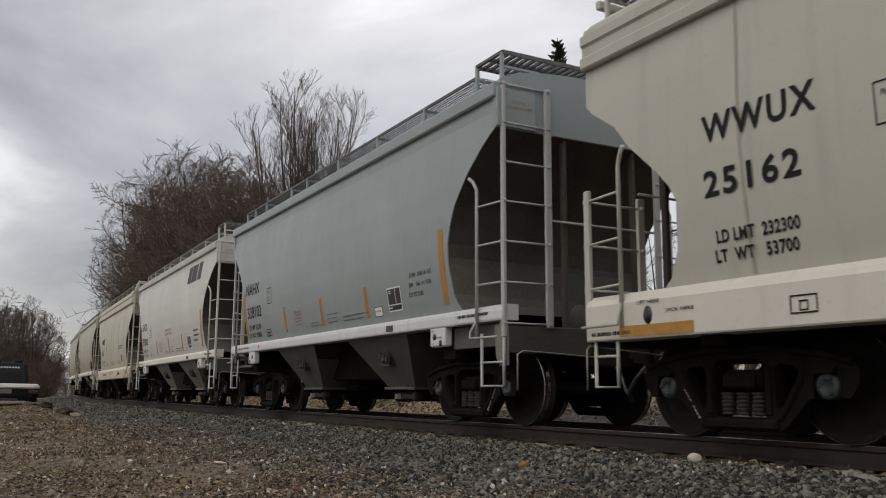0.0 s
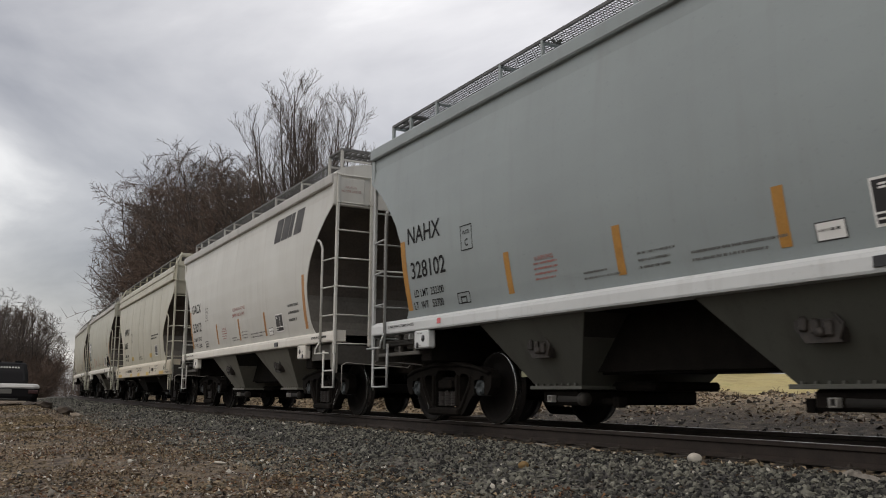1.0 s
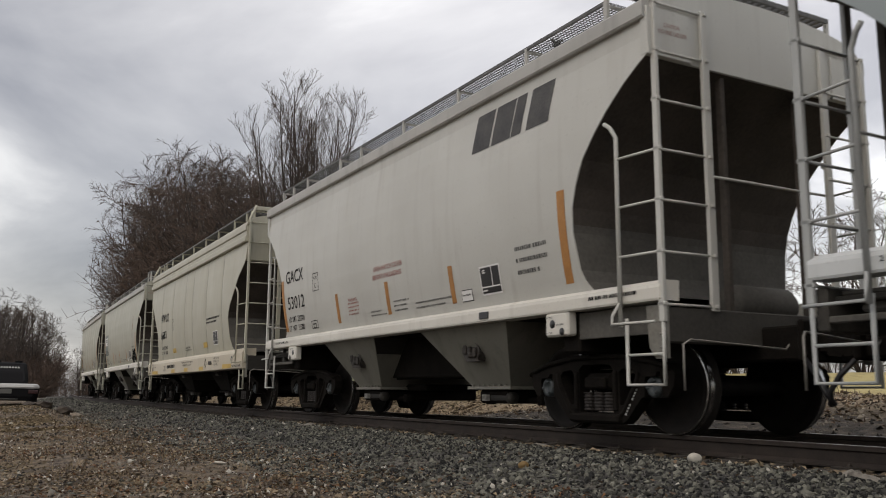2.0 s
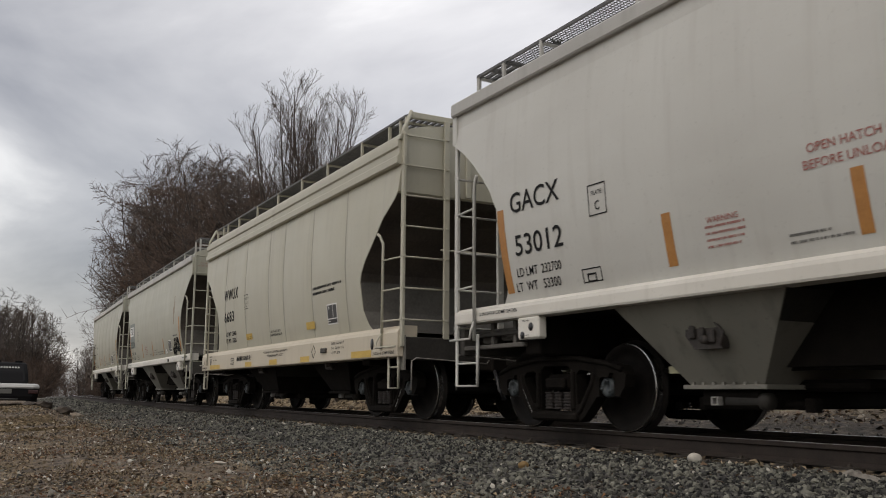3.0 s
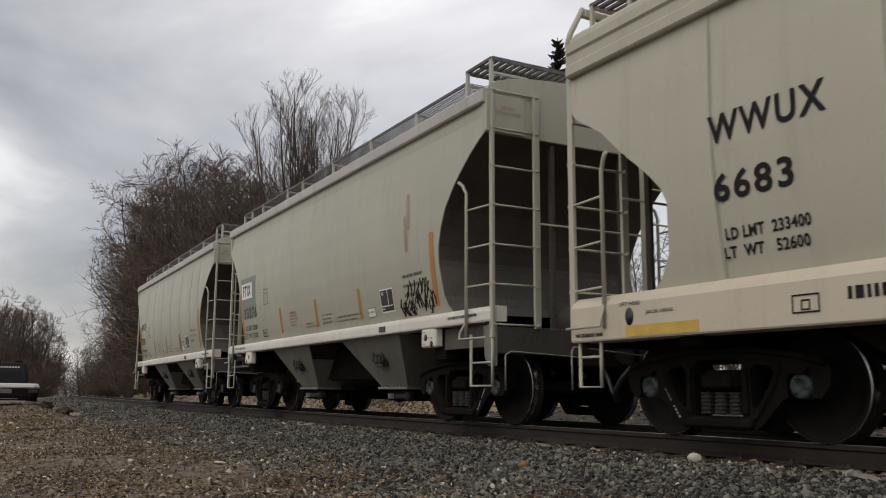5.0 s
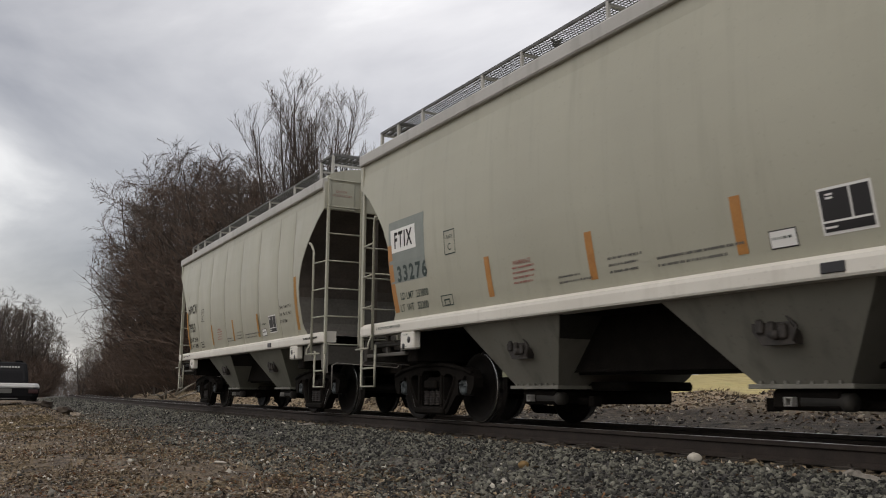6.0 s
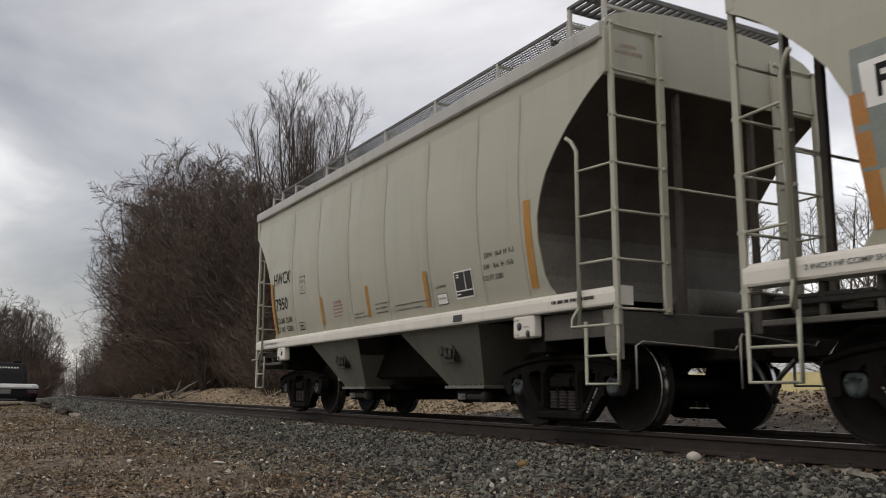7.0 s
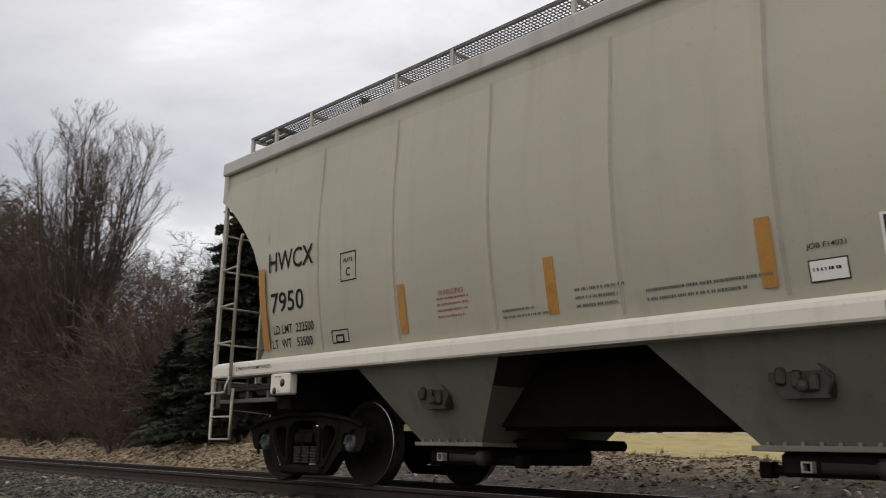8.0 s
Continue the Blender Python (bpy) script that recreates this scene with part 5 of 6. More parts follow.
            grab = Shape().tube([(xs, ys * 1.57, 1.22), (xs - sg * 0.03, ys * 1.63, 1.10), (xs - sg * 0.03, ys * 1.64, 1.02), (xe, ys * 1.60, 1.02)], 0.014, 6)
            part("grab_iron", grab, mat, car)
            st = Shape()
            xi_, xo_, zs_ = (5.19, 5.51, 0.45) if deep else (5.12, 5.60, 0.47)
            st.tube([(sg * xi_, ys * 1.50, 1.08), (sg * xi_, ys * 1.50, zs_), (sg * xo_, ys * 1.50, zs_), (sg * xo_, ys * 1.50, 1.1)], 0.02, 6)
            st.tube([(sg * xi_, ys * 1.50, 0.74), (sg * xo_, ys * 1.50, 0.74)], 0.014, 6)
            part("sill_step", st, mat, car)
            if sg > 0:
                continue
            gp = Shape().slab([(sg * 5.61, 1.18), (sg * 5.35, 1.18), (sg * 5.38, 0.80), (sg * 5.46, 0.70), (sg * 5.61, 0.70)], ys * 1.44, ys * 1.47)
            for z in (0.80, 0.92, 1.04):
                gp.lathe([(ys * 1.465, 0.014), (ys * 1.485, 0.012), (ys * 1.487, 0.0)], 8, "y", (sg * 5.54, 0, z))
            part("corner_gusset", gp, DUSTY_PALE, car, "dusty riveted corner plate")


def roof_walk(car, z, y_out, xs, post_mat, base, x_half, level=False):
    for ys in (1, -1):
        g = grating(-x_half + 0.62, x_half - 0.62, min(ys * y_out, ys * (y_out - 0.55)), max(ys * y_out, ys * (y_out - 0.55)), z, *((0.05, 0.02, 0.02) if level else (0.046, 0.012, 0.006)))
        w = part("roof_walk", g, GALVANISED, car, "open galvanised steel grating")
        for x in xs:
            p = Shape()
            p.box(x - 0.02, x + 0.02, ys * y_out - 0.02, ys * y_out + 0.02, base, z - 0.01, 0.004)
            p.box(x - 0.02, x + 0.02, min(ys * y_out, ys * (y_out - 0.55)), max(ys * y_out, ys * (y_out - 0.55)), z - 0.06, z - 0.03)
            part("post", p, post_mat, w)
    for sg in (1, -1):
        a, b = sorted((sg * x_half, sg * (x_half - 0.62)))
        up_ = 0.15 if sg < 0 and not level else 0.0
        ew = part("end_walk", treads(a, b, -y_out, y_out, z + up_), GALVANISED, car, "open steel grating across the roof end")
        for y in (-y_out, y_out):
            for x in (a + 0.02, b - 0.02):
                part("post", Shape().box(x - 0.022, x + 0.022, y - 0.022, y + 0.022, base - 0.05, z + up_ - 0.02, 0.004), post_mat, ew)
    for x in (-4.2, -2.1, 0.0, 2.1, 4.2):
        h = Shape().lathe([(z - 0.36, 0.38), (z - 0.12, 0.38), (z - 0.09, 0.34), (z - 0.07, 0.0)], 20, "z", (x, 0, 0))
        part("hatch", h, post_mat, car, "round roof hatch")


def side_of(table):
    return lambda z: along(table, z)


def round_car(name, label, paint, seams, swell=0.0, grimy=None):
    """A hopper with curved sides, a slim white sill and a ridge along the eave; grimy: bay paint holding grime and
    shade.
    """
    car = new(name)
    tagged(car, label, "hopper car", "hopper cars of the train")
    sill_paint = SILL_COOL if paint is PAINT_BLUE else SILL_WHITE
    body = part("body", body_shape(ROUND_EDGE, ROUND_SIDE, seams or [99], swell), paint, car)
    if seams:
        for q in seams:
            s = Shape()
            v = [(q + dx, along(ROUND_SIDE, z) + 0.004 - swell * 0.95 * (1 - smooth_step(ROUND_EDGE[-1][0] - 0.55, ROUND_EDGE[-1][0] - 0.22, z)), z) for z in np.linspace(1.44, 3.88, 14) for dx in (-0.017, 0.017)]
            s.add(v, [(2 * i, 2 * i + 1, 2 * i + 3, 2 * i + 2) for i in range(13)], True)
            part("weld_seam", s, shared("seam", lambda: surface("dusty_weld_seam", (0.27, 0.26, 0.215), (0.36, 0.35, 0.29), 3, 0.6)), body, "darker vertical weld seam")
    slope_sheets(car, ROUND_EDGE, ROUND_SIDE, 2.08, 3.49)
    part("roof", roof_shape(1.555, 4.0, 0.32, HALF - 0.002), paint, car)
    for ys in (1, -1):
        ch = Shape()
        prof = [(1.50, 3.865), (1.60, 3.865), (1.615, 3.885), (1.615, 4.02), (1.60, 4.04), (1.50, 4.04)]
        k = len(prof)
        ch.add([(x, ys * y, z) for x in (-HALF - 0.004, HALF + 0.004) for y, z in prof], [tuple(range(k)), tuple(range(k, 2 * k))] + [(i, (i + 1) % k, (i + 1) % k + k, i + k) for i in range(k)])
        part("top_chord", ch, CHORD_GREY if paint is not PAINT_BLUE else paint, car)
        si = Shape()
        prof = [(1.30, 1.215), (1.518, 1.215), (1.528, 1.235), (1.53, 1.33), (1.522, 1.365), (1.47, 1.40), (1.30, 1.40)]
        k = len(prof)
        si.add([(x, ys * y, z) for x in (-5.60, 5.60) for y, z in prof], [tuple(range(k)), tuple(range(k, 2 * k))] + [(i, (i + 1) % k, (i + 1) % k + k, i + k) for i in range(k)])
        part("side_sill", si, sill_paint, car, "white side sill")
        for sg in (1, -1):
            bk = Shape().box(sg * 3.86, sg * 4.25, ys * 1.40, ys * 1.525, 0.97, 1.214, 0.02)
            jb = part("jacking_bracket", bk, sill_paint, car, "white bracket with round holes")
            ho = Shape().lathe([(ys * 1.515, 0.045), (ys * 1.529, 0.045), (ys * 1.529, 0.0)], 14, "y", (sg * 3.99, 0, 1.10))
            part("hole", ho, LABEL_BLACK, jb, "dark round hole")
            ho = Shape().lathe([(ys * 1.515, 0.04), (ys * 1.5285, 0.04), (ys * 1.5285, 0.0)], 14, "y", (sg * 4.15, 0, 1.015))
            part("hole", ho, LABEL_BLACK, jb, "dark round hole")
            ep = Shape().box(sg * 5.50, sg * 5.60, ys * 1.02, ys * 1.58, 3.50, 3.98, 0.01)
            part("corner_plate", ep, paint, car)
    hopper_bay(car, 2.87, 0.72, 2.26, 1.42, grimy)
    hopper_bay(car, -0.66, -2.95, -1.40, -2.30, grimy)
    part("bay_tag", Shape().box(2.36, 2.50, 0.96, 0.98, 0.58, 0.65, 0.004), shared("tag", lambda: plain("faded_yellow_tag", (0.36, 0.35, 0.22), 0.6)), car, "small faded yellow tag")
    # the black of these plates also carries the shade between the bays
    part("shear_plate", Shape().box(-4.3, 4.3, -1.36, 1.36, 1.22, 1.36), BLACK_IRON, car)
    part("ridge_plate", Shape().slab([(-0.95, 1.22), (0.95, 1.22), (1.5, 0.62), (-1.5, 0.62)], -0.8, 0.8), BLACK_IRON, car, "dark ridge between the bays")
    ps = Shape().tube([(4.0, 0.7, 0.62), (-4.0, 0.7, 0.62)], 0.03, 6)
    ps.box(0.75, 1.50, -0.5, 0.5, 0.42, 0.52, 0.03)
    part("brake_rigging", ps, BLACK_IRON, car, "grimy black brake rods and cylinder")
    common_parts(car, LADDER_GREY if paint is PAINT_BLUE else paint, SILL_WHITE, "round")
    roof_walk(car, 4.41, 1.34, [q * K for q in (5.55, 4.15, 2.47, 1.55, -0.08, -1.78, -3.44, -4.94, -5.55)], paint if paint is PAINT_BLUE else CHORD_GREY, 4.04, 5.36)
    return car, body


def angle_car(name, label, paint, seams, short_corner=False):
    """A hopper with a deep boxed sill and a stepped eave."""
    edge = ANGLE_EDGE_FULL if short_corner else ANGLE_EDGE
    car = new(name)
    tagged(car, label, "hopper car", "hopper cars of the train")
    body = part("body", body_shape(edge, ANGLE_SIDE, seams, 0.02), paint, car)
    for q in seams:
        s = Shape()
        v = [(q + dx, along(ANGLE_SIDE, z) + 0.004 - 0.02 * 0.95 * (1 - smooth_step(edge[-1][0] - 0.55, edge[-1][0] - 0.22, z)), z) for z in np.linspace(1.34, 3.7, 12) for dx in (-0.017, 0.017)]
        s.add(v, [(2 * i, 2 * i + 1, 2 * i + 3, 2 * i + 2) for i in range(11)], True)
        part("weld_seam", s, shared("seam", lambda: surface("dusty_weld_seam", (0.27, 0.26, 0.215), (0.36, 0.35, 0.29), 3, 0.6)), body, "darker vertical weld seam")
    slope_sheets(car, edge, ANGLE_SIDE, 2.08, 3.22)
    part("roof", roof_shape(1.50, 4.06, 0.28, 5.555), paint, car)
    for ys in (1, -1):
        ch = Shape()
        prof = [(1.40, 3.64), (1.57, 3.64), (1.59, 3.66), (1.59, 3.76), (1.56, 3.785), (1.56, 3.88), (1.585, 3.905), (1.585, 4.0), (1.54, 4.02), (1.53, 4.08), (1.40, 4.08)]
        k = len(prof)
        ch.add([(x, ys * y, z) for x in (-5.56, 5.56) for y, z in prof], [tuple(range(k)), tuple(range(k, 2 * k))] + [(i, (i + 1) % k, (i + 1) % k + k, i + k) for i in range(k)])
        part("top_chord", ch, paint, car, "stepped steel eave")
        si = Shape()
        prof = [(1.25, 0.885), (1.545, 0.885), (1.555, 0.90), (1.555, 1.22), (1.53, 1.27), (1.47, 1.32), (1.25, 1.32)]
        k = len(prof)
        si.add([(x, ys * y, z) for x in (-5.58, 5.58) for y, z in prof], [tuple(range(k)), tuple(range(k, 2 * k))] + [(i, (i + 1) % k, (i + 1) % k + k, i + k) for i in range(k)])
        sill = part("side_sill", si, SILL_PALE if short_corner else SILL_CREAM, car, "deep cream-white boxed sill")
        for sg in (1, -1):
            ho = Shape().lathe([(ys * 1.545, 0.055), (ys * 1.5595, 0.055), (ys * 1.5595, 0.0)], 14, "y", (sg * 4.72, 0, 0))
            ho.v = [(x, y, 1.09 + z * 1.5) for x, y, z in ho.v]
            part("jacking_hole", ho, LABEL_BLACK, sill, "dark oval hole")
            if short_corner and sg > 0:
                continue
            rl = Shape().tube([(sg * 5.58, ys * 1.54, 4.0), (sg * 5.58, ys * 1.50, 4.16), (sg * 5.54, ys * 1.36, 4.46)], 0.032, 6)
            part("roof_rail", rl, paint, car)
    for sg in (1, -1):
        part("roof_end_beam", Shape().box(sg * 5.50, sg * 5.57, -1.36, 1.36, 4.36, 4.45, 0.008), paint, car)
        for y in (-0.42, 0.42):
            part("end_stiffener", Shape().box(sg * 5.562, sg * 5.60, y - 0.04, y + 0.04, 3.25, 4.36, 0.006), paint, car)
    # low hoppers hang between the trucks, their shade put into a black colour
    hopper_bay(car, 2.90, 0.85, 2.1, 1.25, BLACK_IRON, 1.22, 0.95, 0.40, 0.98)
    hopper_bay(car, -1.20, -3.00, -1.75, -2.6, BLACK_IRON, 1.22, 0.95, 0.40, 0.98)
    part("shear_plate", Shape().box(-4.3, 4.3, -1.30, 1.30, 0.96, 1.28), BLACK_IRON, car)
    common_parts(car, paint, SILL_WHITE, "angle", short_corner)
    roof_walk(car, 4.45, 1.36, [q * K for q in (5.6, 4.6, 3.6, 2.1, 0.6, -0.9, -2.3, -3.9, -5.4)], paint, 4.08, 5.40, True)
    return car, body


RS, AS = side_of(ROUND_SIDE), side_of(ANGLE_SIDE)
FLAT = lambda z: 1.556  # the face of the deep sill
SLIM = lambda z: 1.531


def data_block(body, x, z, side):
    """The black consolidated stencil with its white rim and windows."""
    decal(x - 0.01, x - 0.45, z + 0.01, z + 0.35, side, LABEL_WHITE, body, "data_panel_rim", "white rim", lift=0.003)
    d = decal(x - 0.03, x - 0.43, z + 0.03, z + 0.33, side, LABEL_BLACK, body, "data_panel", "black data stencil", lift=0.006)
    for a, b, c, e_ in ((0.265, 0.28, 0.11, 0.33), (0.03, 0.43, 0.095, 0.11), (0.07, 0.13, 0.29, 0.305), (0.07, 0.13, 0.265, 0.28), (0.05, 0.15, 0.055, 0.07)):
        decal(x - a, x - b, z + c, z + e_, side, LABEL_WHITE, d, "panel_line", lift=0.009)


def weights(body, x, side, mat, ld, lt, w, z1=1.66, z2=1.50, h=0.10, heavy=0.008):
    lettering("LD LMT  " + ld, x, z1, w, h, side, mat, body, heavy=heavy)
    lettering("LT  WT   " + lt, x, z2, w, h, side, mat, body, heavy=heavy)


def plate_c(body, x, z, side, mat):
    outline_box(x - 0.27, x, z, z + 0.31, side, mat, body, "plate_mark_frame")
    lettering("C", x - 0.10, z + 0.05, 0.07, 0.09, side, mat, body)
    lettering("PLATE", x - 0.06, z + 0.20, 0.15, 0.045, side, mat, body)


def round_marks(body, car, tape, mark, number, ld, lt, ink, wide=0.90, heavy=0.008, sizes=None, shift=0.05):
    lettering(mark, 4.50 - shift, 2.40 - shift * 0.3, wide, 0.23, RS, LETTER_BLACK, body, heavy=0.03 if wide < 0.7 else heavy)
    lettering(number, 4.40 - shift, 1.92 - shift * 0.3, {4: 0.66, 5: 0.86, 6: 0.93}[len(number)], 0.23, RS, ink, body, heavy=heavy)
    for x, z, words in ((-3.86, 1.16, "PULL HERE"), (-4.06, 1.08, "LIFT HERE"), (-3.86, 1.0, "JACK HERE"), (4.14, 1.16, "PULL HERE"), (4.16, 1.0, "JACK HERE")):
        lettering(words, x, z, 0.13, 0.018, lambda q: 1.526, ink, body)
    weights(body, 4.26, RS, ink, ld, lt, 0.80)
    plate_c(body, 2.93, 2.11, RS, ink)
    decal(4.50, 4.37, 1.50, 2.45, RS, tape, body, "reflector_tape", skew=0.04)
    decal(-4.16, -4.29, 1.50, 2.46, RS, tape, body, "reflector_tape", skew=-0.02)
    for x in ((1.93, 0.05, -1.82) if shift > 0.08 else (2.0, 0.12, -1.75)):
        decal(x, x - 0.11, 1.50, 1.97, RS, tape, body, "reflector_tape", skew=0.0)
    outline_box(2.82, 3.10, 1.48, 1.62, RS, ink, body, "inspection_frame")
    outline_box(2.90, 3.02, 1.48, 1.57, RS, ink, body, "inspection_frame", 0.02)
    bars(1.45, 1.76, [0.42, 0.42, 0.40, 0.36], 0.020, 0.055, RS, LETTER_RED, body)
    lettering("WARNING", 1.43, 1.80, 0.34, 0.05, RS, LETTER_RED, body)
    bars(0.62, 1.57, [0.36, 0.55], 0.020, 0.055, RS, FAINT, body)
    bars(-0.18, 1.66, [0.48, 0.42, 0.40], 0.022, 0.065, RS, FAINT, body)
    bars(-0.85, 1.58, [1.0, 0.8], 0.022, 0.065, RS, FAINT, body)
    decal(-2.09, -2.35, 1.495, 1.64, RS, LABEL_BLACK, body, "label_rim", "thin black rim", lift=0.003)
    decal(-2.10, -2.34, 1.505, 1.63, RS, LABEL_WHITE, body, "white_label", "small white label", lift=0.006)
    bars(-2.12, 1.565, [0.18], 0.02, 0.05, RS, ink, body, lift=0.009)
    data_block(body, -2.55, 1.52, RS)
    if sizes:
        for z, words in zip((1.94, 1.81, 1.68), sizes):
            lettering(words, -3.22, z, 0.62 if len(words) > 11 else 0.42, 0.06, RS, ink, body)
        if number == "7950":
            lettering("JOB F14031", -2.08, 1.70, 0.26, 0.045, RS, ink, body)
    else:
        bars(-3.25, 1.95, [0.6, 0.6, 0.42], 0.045, 0.13, RS, FAINT, body)
    lettering("2 INCH HF COMP SHOES", 5.02, 1.285, 0.78, 0.04, SLIM, ink, body)
    part("sill_tag", Shape().box(-2.55, -2.75, 1.528, 1.545, 1.25, 1.33, 0.004), LABEL_BLACK, car, "small dark sill tag")
    bars(-4.6, 1.29, [0.7], 0.035, 0.06, SLIM, ink, body)


# the cars from the head of the stretch to the tail
car, body = angle_car("hopper_car", "light grey covered hopper car with a cream-white deep sill", PAINT_GREY, [3.6, 2.05, 0.45, -0.5, -2.0, -3.6], True)
lettering("WWUX", 4.03, 2.47, 1.12, 0.24, AS, LETTER_BLACK, body, heavy=0.026)
lettering("25162", 4.02, 2.01, 0.96, 0.23, AS, LETTER_BLACK, body, heavy=0.026)
weights(body, 3.88, AS, LETTER_BLACK, "232300", "53700", 0.82, 1.62, 1.46, 0.11, 0.03)
plate_c(body, 2.42, 2.22, AS, LETTER_BLACK)
CARS.append(car)
car, body = round_car("hopper_car", "faded grey-blue covered hopper car with orange reflector tapes", PAINT_BLUE, [], 0.0, GRIME_SHADE_BLUE)
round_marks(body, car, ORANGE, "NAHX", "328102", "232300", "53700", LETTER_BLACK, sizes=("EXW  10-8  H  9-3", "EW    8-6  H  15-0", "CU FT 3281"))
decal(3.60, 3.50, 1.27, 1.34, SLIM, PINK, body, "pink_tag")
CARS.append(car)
car, body = round_car("hopper_car", "chalky off-white covered hopper car with a dark slanted emblem", PAINT_WHITE, [], 0.0, GRIME_SHADE_WHITE)
round_marks(body, car, RUSTY_ORANGE, "GACX", "53012", "232700", "53300", LETTER_BLACK, shift=0.10)
for dx, w in ((0.0, 0.40), (0.44, 0.40), (0.86, 0.20), (1.16, 0.42)):  # the emblem as slanted blocks
    decal(-2.45 - dx, -2.45 - dx - w, 3.27, 3.82, RS, shared("emblem", lambda: surface("worn_dark_grey_emblem_paint", (0.035, 0.035, 0.04), (0.10, 0.098, 0.095), 4, 0.7)), body, "emblem_block", "worn dark grey slanted block", skew=-0.12)
CARS.append(car)
car, body = angle_car("hopper_car", "cream covered hopper car with yellow patches along its deep sill", PAINT_CREAM, [3.65, 2.05, 0.42, -0.5, -2.05, -3.6])
lettering("WWUX", 3.72, 2.44, 1.14, 0.25, AS, LETTER_BLACK, body, heavy=0.026)
lettering("6683", 3.67, 1.95, 0.79, 0.24, AS, LETTER_BLACK, body, heavy=0.026)
weights(body, 3.54, AS, LETTER_BLACK, "233400", "52600", 0.82, 1.63, 1.48, 0.10, 0.03)
plate_c(body, 2.04, 2.14, AS, LETTER_BLACK)
CARS.append(car)
car, body = round_car("hopper_car", "grey-white covered hopper car with a painted-over number patch and scrawls", PAINT_TAN, [], 0.0, GRIME_SHADE_WHITE)
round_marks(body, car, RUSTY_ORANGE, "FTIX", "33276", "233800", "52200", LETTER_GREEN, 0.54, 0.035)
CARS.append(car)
car, body = round_car("hopper_car", "warm grey ribbed covered hopper car at the tail of the train", PAINT_TAN, [4.36, 3.34, 2.05, 0.73, -0.61, -1.92, -3.2, -4.1], 0.028, GRIME_SHADE_TAN)
round_marks(body, car, ORANGE, "HWCX", "7950", "232500", "53500", LETTER_BLACK, 0.90, 0.008, ("EXW  10-8  H  9-3", "EW    8-6  H  15-0", "CU FT 3281"))
CARS.append(car)

# marks of the two cars with deep sills
for n_, paint_marks in ((0, False), (3, True)):
    car = CARS[n_]
    body = [o for o in car.children if o.name.startswith("body")][0]
    sill = [o for o in car.children if o.name.startswith("side_sill")][0]
    tape = YELLOW if paint_marks else ORANGE
    for x0, x1 in ((5.1, 4.17) if n_ == 0 else (4.77, 3.87), (1.81, 1.35), (0.15, -0.31), (-1.62, -2.08), (-3.94, -4.7)):
        decal(x0, x1, 0.905, 1.005, FLAT, tape, sill, "sill_tape", "yellow-orange reflector tape")
    bars(5.5, 0.93, [0.55 if n_ == 0 else 0.4], 0.035, 0.05, FLAT, LETTER_BLACK, sill)
    lettering("LIFT HERE", 4.85, 1.19, 0.28, 0.035, FLAT, LETTER_BLACK, sill)
    lettering("JACK HERE", 4.50, 1.09, 0.34, 0.04, FLAT, LETTER_BLACK, sill)
    dx = 0.14 if n_ == 0 else -0.12
    outline_box(2.82 + dx, 3.06 + dx, 0.98, 1.12, FLAT, LETTER_BLACK, sill, "inspection_frame")
    outline_box(2.90 + dx, 2.98 + dx, 1.0, 1.08, FLAT, LETTER_BLACK, sill, "inspection_frame")
    if paint_marks:
        bars(2.47, 1.05, [1.08], 0.09, 0.1, FLAT, LETTER_BLACK, sill, "maker_plate")
        lettering("NOTE CAR HAS TWO COMPARTMENTS EQUIPPED WITH", 0.55, 1.13, 1.45, 0.045, FLAT, LETTER_BLACK, sill)
        lettering("30X30 MAXIMUM GRAVITY OUTLETS", 0.30, 1.06, 0.95, 0.045, FLAT, LETTER_BLACK, sill)
        lettering("CLOSE AND LOCK HATCH", 0.36, 1.54, 0.66, 0.045, AS, LETTER_BLACK, body)
        lettering("COVERS BEFORE MOVING CAR", 0.36, 1.47, 0.74, 0.045, AS, LETTER_BLACK, body)
        decal(2.0, 1.56, 1.48, 1.61, AS, YELLOW, body, "yellow_decal", "small yellow notice")
        bars(1.96, 1.53, [0.36, 0.3], 0.02, 0.035, AS, LETTER_BLACK, body)
        decal(-1.74, -2.16, 1.48, 1.61, AS, YELLOW, body, "yellow_decal", "small yellow notice")
        bars(-2.15, 2.14, [1.3, 1.0], 0.045, 0.09, AS, LETTER_BLACK, body)
        data_block(body, -2.77, 1.49, AS)
        for q, words in enumerate(("EXW  10-8  H  8-7", "EW   8-8  H  15-0", "CU FT  3250")):
            lettering(words, -3.12, 1.15 - 0.075 * q, 0.52 if q < 2 else 0.36, 0.042, FLAT, LETTER_BLACK, sill)
        lettering("2 INCH HF COMP SHOES", -4.76, 0.925, 0.72, 0.045, FLAT, LETTER_BLACK, sill)
        dm = Shape()
        for a, b in (((-2.19, 1.07), (-2.28, 1.18)), ((-2.28, 1.18), (-2.37, 1.07)), ((-2.37, 1.07), (-2.28, 0.96)), ((-2.28, 0.96), (-2.19, 1.07))):
            dm.tube([(a[0], 1.557, a[1]), (b[0], 1.557, b[1])], 0.005, 4)
        part("diamond_mark", dm, LETTER_BLACK, sill, "thin black diamond outline")
        part("sill_lamp_box", Shape().box(-2.70, -2.90, 1.55, 1.60, 1.03, 1.11, 0.01), DUST_AND_SHADE, sill, "small grey bracket")

